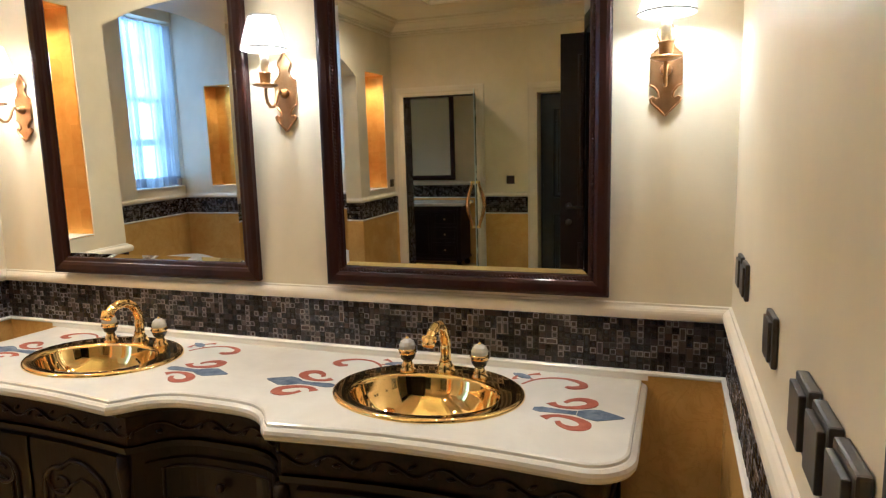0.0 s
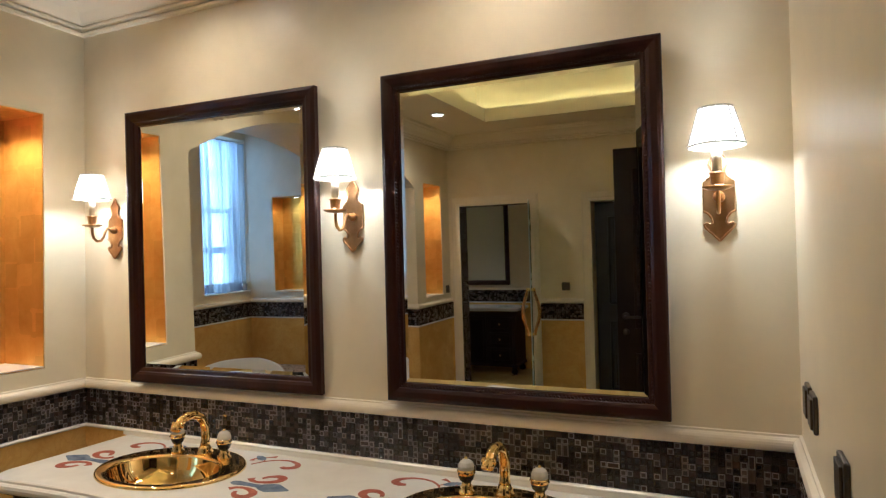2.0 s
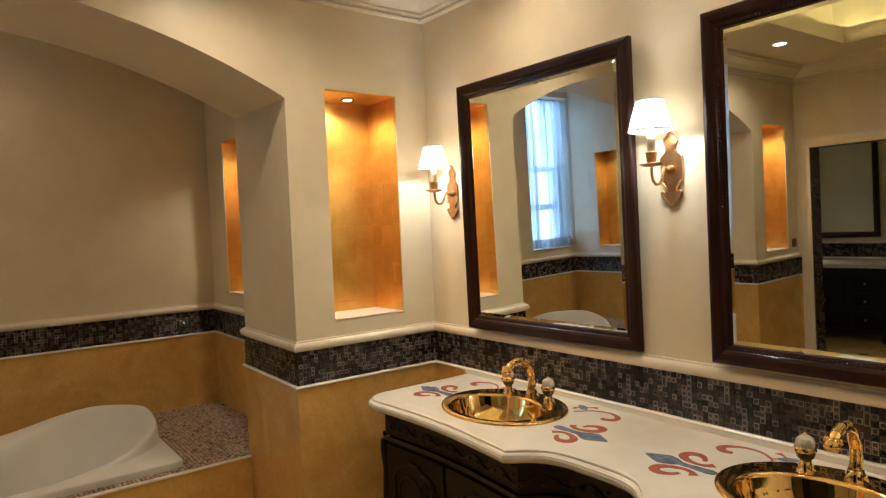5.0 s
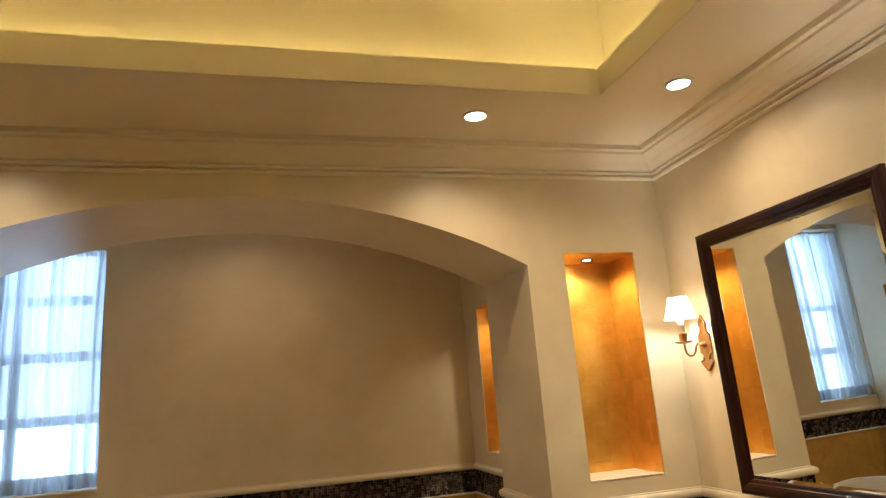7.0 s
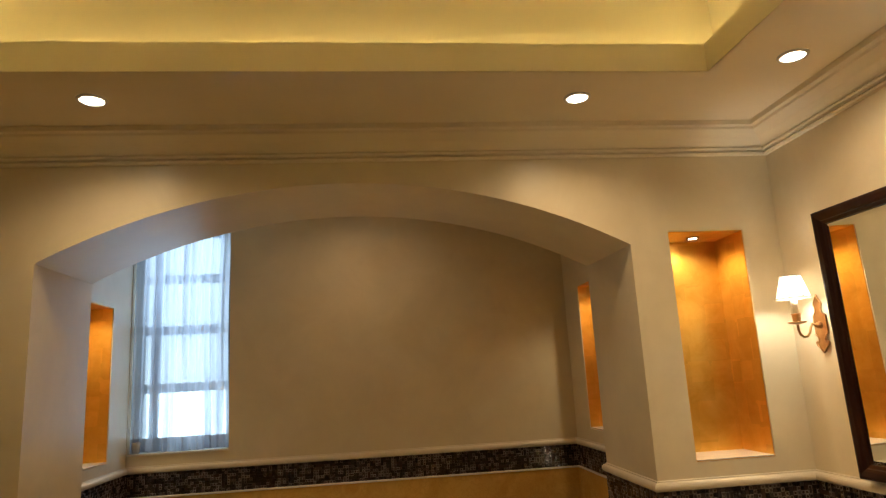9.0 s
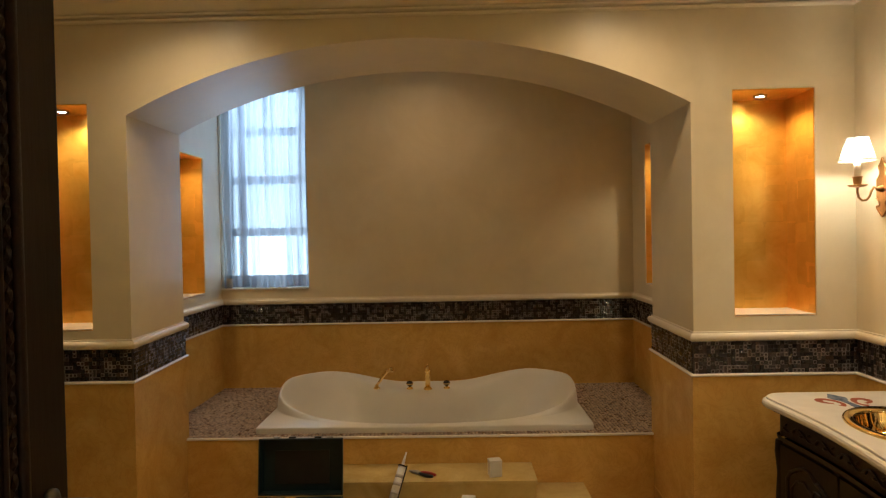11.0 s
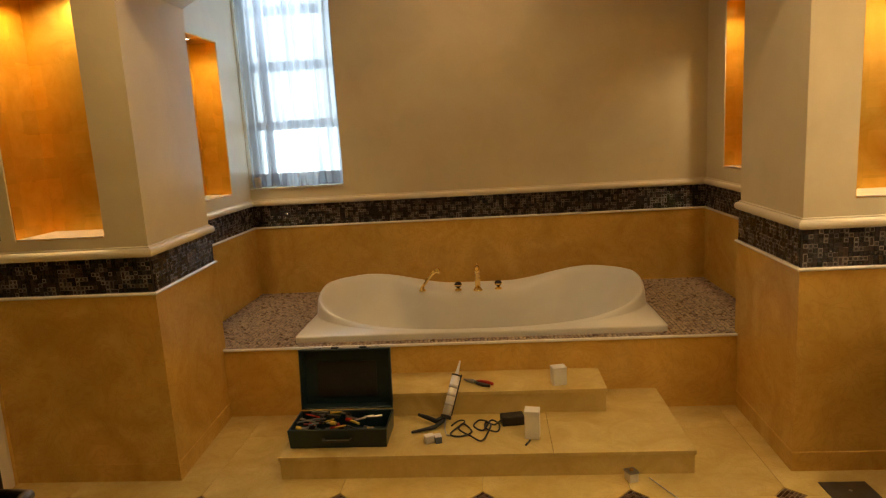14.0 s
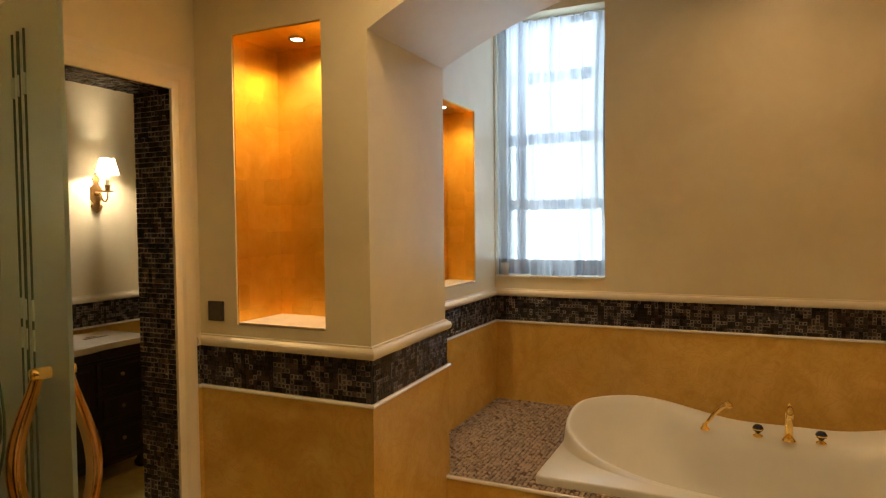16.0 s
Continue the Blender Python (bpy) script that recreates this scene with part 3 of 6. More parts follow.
for lo, hi, low, high in NICHES:
    niche(pose(0, lo, 0, 0, 0, 90), hi - lo, low, high, 0.29, "tall gold-leafed niche with a spotlight beside the arch", 23)
niche(pose(alc_niche[0], ALC_N, 0), alc_niche[1] - alc_niche[0], alc_niche[2], alc_niche[3], 0.2, "tall gold-leafed niche in the bath alcove", 15)
niche(pose(alc_niche_s[1], ALC_S, 0, 0, 0, 180), alc_niche_s[1] - alc_niche_s[0], alc_niche_s[2], alc_niche_s[3], 0.2, "tall gold-leafed niche in the bath alcove", 15)


# ---- lamps of the ceiling ----
DOWNLIGHTS = [(-1.42, -2.32), (0.467, -1.222), (0.467, -3.382), (0.872, -0.408), (2.19, -0.408)]
for x, y in DOWNLIGHTS:
    top = SOFFIT if x > 0 else 3.3
    ob = thing("downlight", (x, y, top), "round recessed ceiling downlight, lit", "downlight", "ceiling downlights")
    part("trim_ring", lathe(bmesh.new(), [(0.064, -0.0005), (0.062, -0.007), (0.050, -0.008), (0.048, -0.001)], 32, cap=False), WHITE_PLASTIC, ob, smooth=True)
    part("lens", lathe(bmesh.new(), [(0.047, -0.006), (0.047, -0.001)], 32), LAMP_GLOW, ob, "glowing lens")
    lamp("downlight_lamp", "SPOT", (x, y, top - 0.02), (x, y, 0), 24 if x > 0 else 20, (1.0, 0.68, 0.36) if x > 0 else (1.0, 0.60, 0.28), 0.045, cone=152, blend=0.9)
x0, x1, y0, y1 = COF
for n, (lo, hi) in enumerate((((x0 - 0.115, y0, 3.0705), (x0 - 0.095, y1, 3.084)), ((x1 + 0.095, y0, 3.0705), (x1 + 0.115, y1, 3.084)), ((x0, y1 + 0.095, 3.0705), (x1, y1 + 0.115, 3.084)), ((x0, y0 - 0.115, 3.0705), (x1, y0 - 0.095, 3.084)))):
    tagged(part("led_strip", boxed(lo, hi, 0.003), COVE_GLOW), "yellow led strip hidden in the cove", "led strip", "cove strips")

# ---- window ----
win = thing("window_1", (BACK - 0.22, 0, 0), "tall window with grey metal glazing bars", "window", kind="structure")
yw0, yw1 = WIN_Y
zw0, zw1 = WIN_Z
for lo, hi in (((0.02, yw0, zw0), (0.07, yw0 + 0.05, zw1)), ((0.02, yw1 - 0.05, zw0), (0.07, yw1, zw1)), ((0.02, yw0 + 0.05, zw0), (0.07, yw1 - 0.05, zw0 + 0.05)), ((0.02, yw0 + 0.05, zw1 - 0.05), (0.07, yw1 - 0.05, zw1))):
    part("window_frame", boxed(lo, hi, 0.004), WINDOW_GREY, win)
for z in (1.775, 2.235, 2.66):
    part("glazing_bar", boxed((0.022, yw0 + 0.05, z - 0.036), (0.066, yw1 - 0.05, z + 0.036), 0.003), WINDOW_GREY, win)
part("mullion", boxed((0.021, -3.995, zw0 + 0.05), (0.067, -3.935, zw1 - 0.05), 0.003), WINDOW_GREY, win)
pane = part("pane", boxed((0.03, yw0 + 0.05, zw0 + 0.05), (0.036, yw1 - 0.05, zw1 - 0.05)), CLEAR, win)
pane.visible_shadow = False
part("window_sill", boxed((0.07, yw0 + 0.003, zw0 + 0.001), (0.236, yw1 - 0.003, zw0 + 0.016), 0.004), WHITE_TRIM, win)
structure("backdrop", boxed((BACK - 0.95, -5.4, 0.2), (BACK - 0.9, -2.0, 4.4)), DAY_GLOW, "bright overcast sky outside the window", "backdrop")
lamp("window_daylight", "AREA", (BACK - 0.16, -3.72, 2.16), (0, -3.72, 2.0), 6, (0.70, 0.85, 1.0), 0.62, 1.7)


def curtain():
    bm = bmesh.new()
    nu, nv = 180, 26
    grid = []
    rnd = random.Random(5)
    waves = [(rnd.uniform(9, 46), rnd.uniform(0, 6.3), rnd.uniform(0.3, 1.0)) for _ in range(7)]
    for v in range(nv + 1):
        row = []
        f = v / nv
        z = 1.292 + (3.02 - 1.292) * f
        for u in range(nu + 1):
            s = u / nu
            fold = sum(a * math.sin(w * 2 * s + p + 0.5 * math.sin(3 * f + p)) for w, p, a in waves) * 0.013
            fold += 0.006 * math.sin(260 * s) * max(0, f - 0.9) * 10
            y = -4.098 + (0.748 - 0.02 * math.sin(3.1 * f)) * s
            row.append(bm.verts.new((BACK - 0.045 + fold, y, z + (0.012 * math.sin(9 * s) if v == 0 else 0))))
        grid.append(row)
    for a, b in zip(grid, grid[1:]):
        for k in range(nu):
            bm.faces.new((a[k], a[k + 1], b[k + 1], b[k]))
    return bm


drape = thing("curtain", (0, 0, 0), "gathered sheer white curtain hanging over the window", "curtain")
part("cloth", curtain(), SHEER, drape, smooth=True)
hem = curtain()
bmesh.ops.delete(hem, geom=[v for v in hem.verts if v.co.z > 1.43], context="VERTS")
for v in hem.verts:
    v.co.x += 0.004
    v.co.z = 1.292 + (v.co.z - 1.292) * 0.8
part("hem", hem, HEM, drape, "doubled hem", smooth=True)
part("curtain_rod", tube(bmesh.new(), [(BACK - 0.045, -4.098, 3.022), (BACK - 0.045, -3.347, 3.022)], 0.008), WHITE_PLASTIC, drape)

# ---- bath platform and steps ----
FRONT = -0.722
deck = thing("bath_platform", (0, 0, 0), "marble-fronted raised platform round the bathtub", "platform", kind="structure")
part("body", boxed((FRONT - 0.02, JAMB_S + 0.014, 0.0), (FRONT - 0.005, JAMB_N - 0.014, 0.414)), WALL_MARBLE, deck, "honey marble front")
part("nosing", boxed((FRONT - 0.015, JAMB_S + 0.013, 0.4145), (FRONT + 0.006, JAMB_N - 0.013, 0.430), 0.006), WHITE_TRIM, deck, "white stone edge strip")
for lo, hi in (((BACK + 0.013, ALC_S + 0.013), (-1.88, ALC_N - 0.013)), ((-1.88, ALC_S + 0.013), (FRONT - 0.016, -3.37)), ((-1.88, -1.235), (FRONT - 0.016, ALC_N - 0.013)), ((-0.84, -3.37), (FRONT - 0.016, -1.235))):
    part("bed", boxed((*lo, 0.39), (*hi, 0.424)), GROUT, deck)


STEP_1, STEP_2 = 0.118, 0.25


def steps(name, x_front, y0, y1, z0, z1, splits):
    ob = thing(name, (0, 0, 0), "polished cream marble step up to the bathtub", "step", "bath steps", "structure")
    part("riser", boxed((FRONT - 0.0045, y0 + 0.008, z0), (x_front - 0.006, y1 - 0.008, z1 - 0.022)), STEP_MARBLE, ob)
    ys = [y0] + splits + [y1]
    for a, b in zip(ys, ys[1:]):
        part("tread", boxed((FRONT - 0.0045, a + 0.0008, z1 - 0.0215), (x_front, b - 0.0004, z1), 0.002), STEP_MARBLE, ob)
    return ob


steps("lower_step", 0.027, -3.277, -1.287, 0.0, STEP_1, [-1.944])
steps("upper_step", -0.415, -2.985, -1.615, STEP_1 + 0.0005, STEP_2, [])


# ---- bathtub ----
def bathtub():
    bm = bmesh.new()
    n = 128
    cx, cy = -1.36, -2.303
    hx, hy = 0.56, 1.108

    def ease(f):
        f = min(max(f, 0), 1)
        return f * f * (3 - 2 * f)

    def ring(inset, share, zf, front, back, ledge=0.0):
        out = []
        for k in range(n):
            a = 2 * math.pi * k / n
            c, s = math.cos(a), math.sin(a)
            power = front + (back - front) * ease(0.5 - 0.9 * c)
            x = math.copysign(abs(c) ** (2 / power), c) * (hx - inset)
            y = math.copysign(abs(s) ** (2 / power), s) * hy * share
            u, v = x / hx, y / hy
            x += ledge * ease((-0.35 - u) / 0.4) * ease((0.62 - abs(v)) / 0.35)
            out.append(bm.verts.new((cx + x, cy + y, zf(u, v))))
        return out

    def crest(x, y):
        return 0.472 + ease((0.95 - x) / 1.3) * (0.050 + 0.118 * ease((abs(y) - 0.16) / 0.62))

    def over(f, d=0.0):
        return lambda x, y: 0.472 + f * (crest(x, y) - 0.472) - d

    def flat(z):
        return lambda x, y: z

    loops = [
        ring(0.0, 1.0, flat(0.426), 60, 60), ring(0.0, 1.0, flat(0.458), 60, 60), ring(0.003, 0.997, flat(0.466), 60, 60), ring(0.008, 0.992, flat(0.468), 60, 60),
        ring(0.014, 0.990, over(0.0, 0.002), 2.15, 2.7), ring(0.018, 0.988, over(0.14), 2.15, 2.7), ring(0.026, 0.982, over(0.75), 2.12, 2.65),
        ring(0.031, 0.978, over(0.96, 0.002), 2.1, 2.6), ring(0.036, 0.974, over(1.0), 2.1, 2.6), ring(0.046, 0.965, over(1.0), 2.1, 2.6),
        ring(0.052, 0.960, over(0.98, 0.003), 2.1, 2.6, 0.01), ring(0.060, 0.950, over(0.93, 0.009), 2.1, 2.55, 0.17),
        ring(0.068, 0.938, over(0.86, 0.020), 2.1, 2.5, 0.19), ring(0.095, 0.89, over(0.55, 0.055), 2.1, 2.5, 0.185),
        ring(0.14, 0.80, over(0.2, 0.13), 2.1, 2.4, 0.15), ring(0.19, 0.70, flat(0.24), 2.2, 2.4, 0.1), ring(0.25, 0.61, flat(0.12), 2.3, 2.4, 0.05), ring(0.33, 0.52, flat(0.078), 2.4, 2.4),
    ]
    for a, b in zip(loops, loops[1:]):
        for k in range(n):
            bm.faces.new((a[k], a[(k + 1) % n], b[(k + 1) % n], b[k]))
    bm.faces.new(loops[-1])
    bmesh.ops.recalc_face_normals(bm, faces=bm.faces)
    return bm


bath = thing("bathtub", (0, 0, 0), "white acrylic built-in bathtub with a raised curved back rim", "bathtub")
part("tub", bathtub(), ACRYLIC, bath, smooth=True)
part("drain", lathe(bmesh.new(), [(0.04, 0.076), (0.04, 0.081), (0.03, 0.083)], 24, (-1.34, -2.3, 0.003)), GOLD, bath, "gold drain cover", smooth=True)


def bath_tap():
    ob = thing("bath_spout", (-1.655, -2.312, 0.509), "curved polished gold bath spout on the tub rim", "bath spout")
    part("base", lathe(bmesh.new(), [(0.034, 0), (0.034, 0.006), (0.026, 0.014), (0.022, 0.02)], 24), GOLD, ob, smooth=True)
    part("spout", tube(bmesh.new(), [(0, 0, 0.015), (0, 0, 0.10), (0.006, 0, 0.14), (0.025, 0, 0.168), (0.055, 0, 0.178), (0.085, 0, 0.168), (0.098, 0, 0.148)], [0.021, 0.019, 0.020, 0.021, 0.020, 0.018, 0.016], 16), GOLD, ob, smooth=True)
    part("finial", lathe(bmesh.new(), [(0.004, 0), (0.009, 0.006), (0.006, 0.014), (0.003, 0.018)], 16, (0.02, 0, 0.184)), GOLD, ob, smooth=True)


bath_tap()
for y in (-2.455, -2.165):
    ob = thing("bath_valve", (-1.675, y, 0.509), "bath valve with a faceted dark crystal knob on gold", "tap handle", "bath valves")
    part("base", lathe(bmesh.new(), [(0.026, 0), (0.024, 0.008), (0.012, 0.014), (0.012, 0.024)], 20), GOLD, ob, smooth=True)
    part("knob", lathe(bmesh.new(), [(0.012, 0.022), (0.026, 0.034), (0.027, 0.048), (0.018, 0.06), (0.006, 0.064)], 10), NAVY, ob, "faceted navy crystal knob")
    part("collar", lathe(bmesh.new(), [(0.0285, 0.038), (0.0285, 0.044)], 20), GOLD, ob)
ob = thing("hand_shower", (-1.665, -2.715, 0.517), "slanting polished gold hand shower on the tub rim", "hand shower")
part("base", lathe(bmesh.new(), [(0.026, 0), (0.024, 0.008), (0.014, 0.016), (0.013, 0.03)], 20), GOLD, ob, smooth=True)
part("handle", tube(bmesh.new(), [(0, -0.005, 0.022), (0, 0.02, 0.05), (0, 0.05, 0.095), (0, 0.085, 0.135), (0.004, 0.12, 0.152)], [0.010, 0.010, 0.012, 0.014, 0.016], 14), GOLD, ob, smooth=True)
part("head", lathe(bmesh.new(), [(0.012, 0), (0.024, 0.012), (0.026, 0.022), (0.022, 0.026)], 20, (0.006, 0.125, 0.16), turn=pose(0, 0, 0, 150, 25, 0)), GOLD, ob, smooth=True)

# ---- vanity ----
TOP_Z = 0.929
CUSP_L, CUSP_R, END_L, END_R = 1.315, 1.86, 0.282, 2.842


def front_y(x):
    """The worktop's serpentine front line."""
    m = (CUSP_L + CUSP_R) / 2
    if CUSP_L <= x <= CUSP_R:
        s = (x - m) / (CUSP_R - CUSP_L) * 2
        return -0.560 - 0.128 * s ** 4
    s = (CUSP_L - x) / (CUSP_L - END_L) if x < m else (x - CUSP_R) / (END_R - CUSP_R)
    return -0.688 + 0.055 * math.sin(math.pi * min(s / 0.9, 1.0)) * 0.55 + (0.02 * s)


def top_outline(inset=0.0, back=-0.001):
    pts = [(END_L + inset, back)]
    n = 90
    xs = [END_L + 0.12 + (END_R - END_L - 0.24) * k / n for k in range(n + 1)]
    r = 0.12
    for k in range(9):
        a = math.pi + math.pi / 2 * k / 8
        pts.append((END_L + r + (r - inset) * math.cos(a), front_y(END_L + r) + r + (r - inset) * math.sin(a) * 1.0))
    for x in xs[1:-1]:
        pts.append((x, front_y(x) + inset))
    for k in range(9):
        a = -math.pi / 2 + math.pi / 2 * k / 8
        pts.append((END_R - r + (r - inset) * math.cos(a), front_y(END_R - r) + r + (r - inset) * math.sin(a)))
    pts.append((END_R - inset, back))
    return pts


def layered(levels, hole_list=()):
    """Stacked outlines of one shape (inset, height), closed at top and bottom; the top face takes oval openings."""
    bm = bmesh.new()
    loops = [[bm.verts.new((x, y, z)) for x, y in top_outline(i)] for i, z in levels]
    n = len(loops[0])
    for a, b in zip(loops, loops[1:]):
        for k in range(n):
            bm.faces.new((a[k], a[(k + 1) % n], b[(k + 1) % n], b[k]))
    if not hole_list:
        bm.faces.new(loops[-1])
    else:
        z = levels[-1][1]
        edges = [bm.edges.get((loops[-1][k], loops[-1][(k + 1) % n])) for k in range(n)]
        for cx, cy, rx, ry in hole_list:
            ring = [bm.verts.new((cx + rx * math.cos(2 * math.pi * k / 40), cy + ry * math.sin(2 * math.pi * k / 40), z)) for k in range(40)]
            edges += [bm.edges.new((ring[k], ring[(k + 1) % 40])) for k in range(40)]
        bmesh.ops.triangle_fill(bm, use_beauty=True, edges=edges, normal=(0, 0, 1))
        for f in list(bm.faces):
            c = f.calc_center_median()
            if c.z > z - 0.0005 and any(((c.x - cx) / rx) ** 2 + ((c.y - cy) / ry) ** 2 < 0.98 for cx, cy, rx, ry in hole_list):
                bm.faces.remove(f)
    bmesh.ops.recalc_face_normals(bm, faces=bm.faces)
    return bm


SINKS = ((0.905, -0.312), (2.206, -0.312))
SINK_R = (0.302, 0.245)
worktop = thing("vanity_worktop", (0, 0, 0), "cream marble worktop with serpentine front and stone inlay", "worktop")
EDGE = [(0.020, TOP_Z - 0.046), (0.006, TOP_Z - 0.044), (0.001, TOP_Z - 0.036), (0.0, TOP_Z - 0.026), (0.004, TOP_Z - 0.017), (0.013, TOP_Z - 0.011), (0.018, TOP_Z - 0.010), (0.020, TOP_Z - 0.003), (0.026, TOP_Z)]
part("slab", layered(EDGE, [(x, y, SINK_R[0] - 0.02, SINK_R[1] - 0.02) for x, y in SINKS]), QUARTZ, worktop)
part("backsplash", boxed((END_L, -0.02, TOP_Z + 0.0005), (END_R, -0.0165, TOP_Z + 0.02)), WHITE_TRIM, worktop)


def ribbon(points, widths, z0=TOP_Z + 0.0003, z1=TOP_Z + 0.0016):
    """A flat inlaid band along a plan path."""
    bm = bmesh.new()
    pts = [Vector(p) for p in points]
    loops = []
    for k, p in enumerate(pts):
        d = (pts[min(k + 1, len(pts) - 1)] - pts[max(k - 1, 0)]).normalized()
        s = Vector((-d.y, d.x)) * widths[k] / 2
        loops.append([bm.verts.new((*(p + o * s), z)) for o, z in ((1, z0), (1, z1), (-1, z1), (-1, z0))])
    for a, b in zip(loops, loops[1:]):
        for k in range(4):
            bm.faces.new((a[k], b[k], b[(k + 1) % 4], a[(k + 1) % 4]))
    bm.faces.new(loops[0]), bm.faces.new(loops[-1][::-1])
    bmesh.ops.recalc_face_normals(bm, faces=bm.faces)
    return bm


def flow(points, widths, n=5):
    """A smooth line through a few plan points, with its widths."""
    pts, ws = [], []
    last = len(points) - 1
    for k in range(last):
        p0, p1, p2, p3 = (Vector(points[max(0, min(last, k + d))]) for d in (-1, 0, 1, 2))
        for i in range(n + (k == last - 1)):
            f = i / n
            pts.append(tuple(0.5 * ((2 * p1) + (p2 - p0) * f + (2 * p0 - 5 * p1 + 4 * p2 - p3) * f * f + (3 * p1 - p0 - 3 * p2 + p3) * f ** 3)))
            ws.append(widths[k] + (widths[k + 1] - widths[k]) * f)
    return pts, ws


LILY = (
    ("inlay_blade", ((0.590, 0), (0.555, 0), (0.520, 0), (0.490, 0), (0.462, 0)), (0.001, 0.044, 0.082, 0.066, 0.030), BLUE_INLAY, "blue stone lily blade"),
    ("inlay_blade", ((0.460, 0), (0.425, 0), (0.395, 0), (0.360, 0), (0.338, 0)), (0.028, 0.024, 0.030, 0.038, 0.018), BLUE_INLAY, "blue stone lily blade"),
    ("inlay_curl", ((0.418, 0.070), (0.432, 0.094), (0.462, 0.108), (0.490, 0.096), (0.492, 0.068), (0.465, 0.044), (0.425, 0.033), (0.395, 0.040), (0.378, 0.058)), (0.014, 0.018, 0.028, 0.034, 0.032, 0.024, 0.016, 0.018, 0.030), RED_INLAY, "red stone curl"),
    ("inlay_curl", ((0.418, -0.070), (0.432, -0.094), (0.462, -0.108), (0.490, -0.096), (0.492, -0.068), (0.465, -0.044), (0.425, -0.033), (0.395, -0.040), (0.378, -0.058)), (0.014, 0.018, 0.028, 0.034, 0.032, 0.024, 0.016, 0.018, 0.030), RED_INLAY, "red stone curl"),
    ("inlay_scroll", ((0.262, 0.150), (0.290, 0.198), (0.335, 0.230), (0.390, 0.236), (0.440, 0.210), (0.448, 0.176), (0.420, 0.158), (0.398, 0.164)), (0.006, 0.008, 0.010, 0.014, 0.022, 0.030, 0.026, 0.016), RED_INLAY, "red stone scroll"),
    ("inlay_blade", ((0.212, 0.246), (0.232, 0.236), (0.256, 0.222), (0.276, 0.210)), (0.004, 0.030, 0.034, 0.010), BLUE_INLAY, "blue stone bud"),
    ("inlay_curl", ((0.262, 0.238), (0.278, 0.252), (0.298, 0.262)), (0.006, 0.010, 0.022), RED_INLAY, "red stone leaf"),
    ("inlay_curl", ((0.232, 0.222), (0.225, 0.206), (0.230, 0.190)), (0.006, 0.010, 0.020), RED_INLAY, "red stone leaf"),
    ("inlay_scroll", ((0.276, 0.210), (0.284, 0.202), (0.288, 0.196)), (0.006, 0.005, 0.006), RED_INLAY, "red stone stem"),
)
for cx, cy in SINKS:
    for s in (-1, 1):
        for name, pts, ws, mat, label in LILY:
            line, wide = flow(pts, ws)
            middle = -0.040 if name in ("inlay_blade", "inlay_curl") and pts[0][0] > 0.3 else 0.0
            shift = 0.035 if s < 0 else 0.0
            part(name, ribbon([(cx + s * (x - shift), cy + y + middle) for x, y in line], wide), mat, worktop, label)


def basin(cx, cy):
    ob = thing("wash_basin", (cx, cy, TOP_Z), "polished gold oval drop-in wash basin", "wash basin", "gold wash basins")
    rings = [(1.0, 0.0006), (1.0, 0.005), (0.992, 0.009), (0.978, 0.0112), (0.965, 0.0118), (0.955, 0.0118), (0.79, 0.0105), (0.78, 0.0100), (0.768, 0.007), (0.758, -0.002), (0.735, -0.03), (0.66, -0.075), (0.50, -0.115), (0.28, -0.137), (0.09, -0.143)]
    bm = bmesh.new()
    n = 72
    loops = []
    for f, z in rings:
        rx, ry = SINK_R[0] * f, SINK_R[1] * (f if f > 0.96 else f * (0.90 + 0.10 * max(0, (f - 0.76) / 0.2)))
        shift = -0.036 * min(max((0.965 - f) / 0.2, 0), 1)
        loops.append([bm.verts.new((rx * math.cos(2 * math.pi * k / n), ry * math.sin(2 * math.pi * k / n) + shift, z)) for k in range(n)])
    for a, b in zip(loops, loops[1:]):
        for k in range(n):
            bm.faces.new((a[k], a[(k + 1) % n], b[(k + 1) % n], b[k]))
    bm.faces.new(loops[-1])
    part("bowl", bm, GOLD, ob, smooth=True)
    part("drain", lathe(bmesh.new(), [(0.026, -0.142), (0.026, -0.138), (0.020, -0.136), (0.008, -0.134)], 24, (0, -0.036, 0)), GOLD, ob, smooth=True)
    part("overflow", lathe(bmesh.new(), [(0.010, 0), (0.010, 0.003), (0.006, 0.004)], 16, (0, -SINK_R[1] * 0.63 - 0.030, -0.045), turn=pose(0, 0, 0, -60, 0, 0)), BLACK, ob)
    return ob


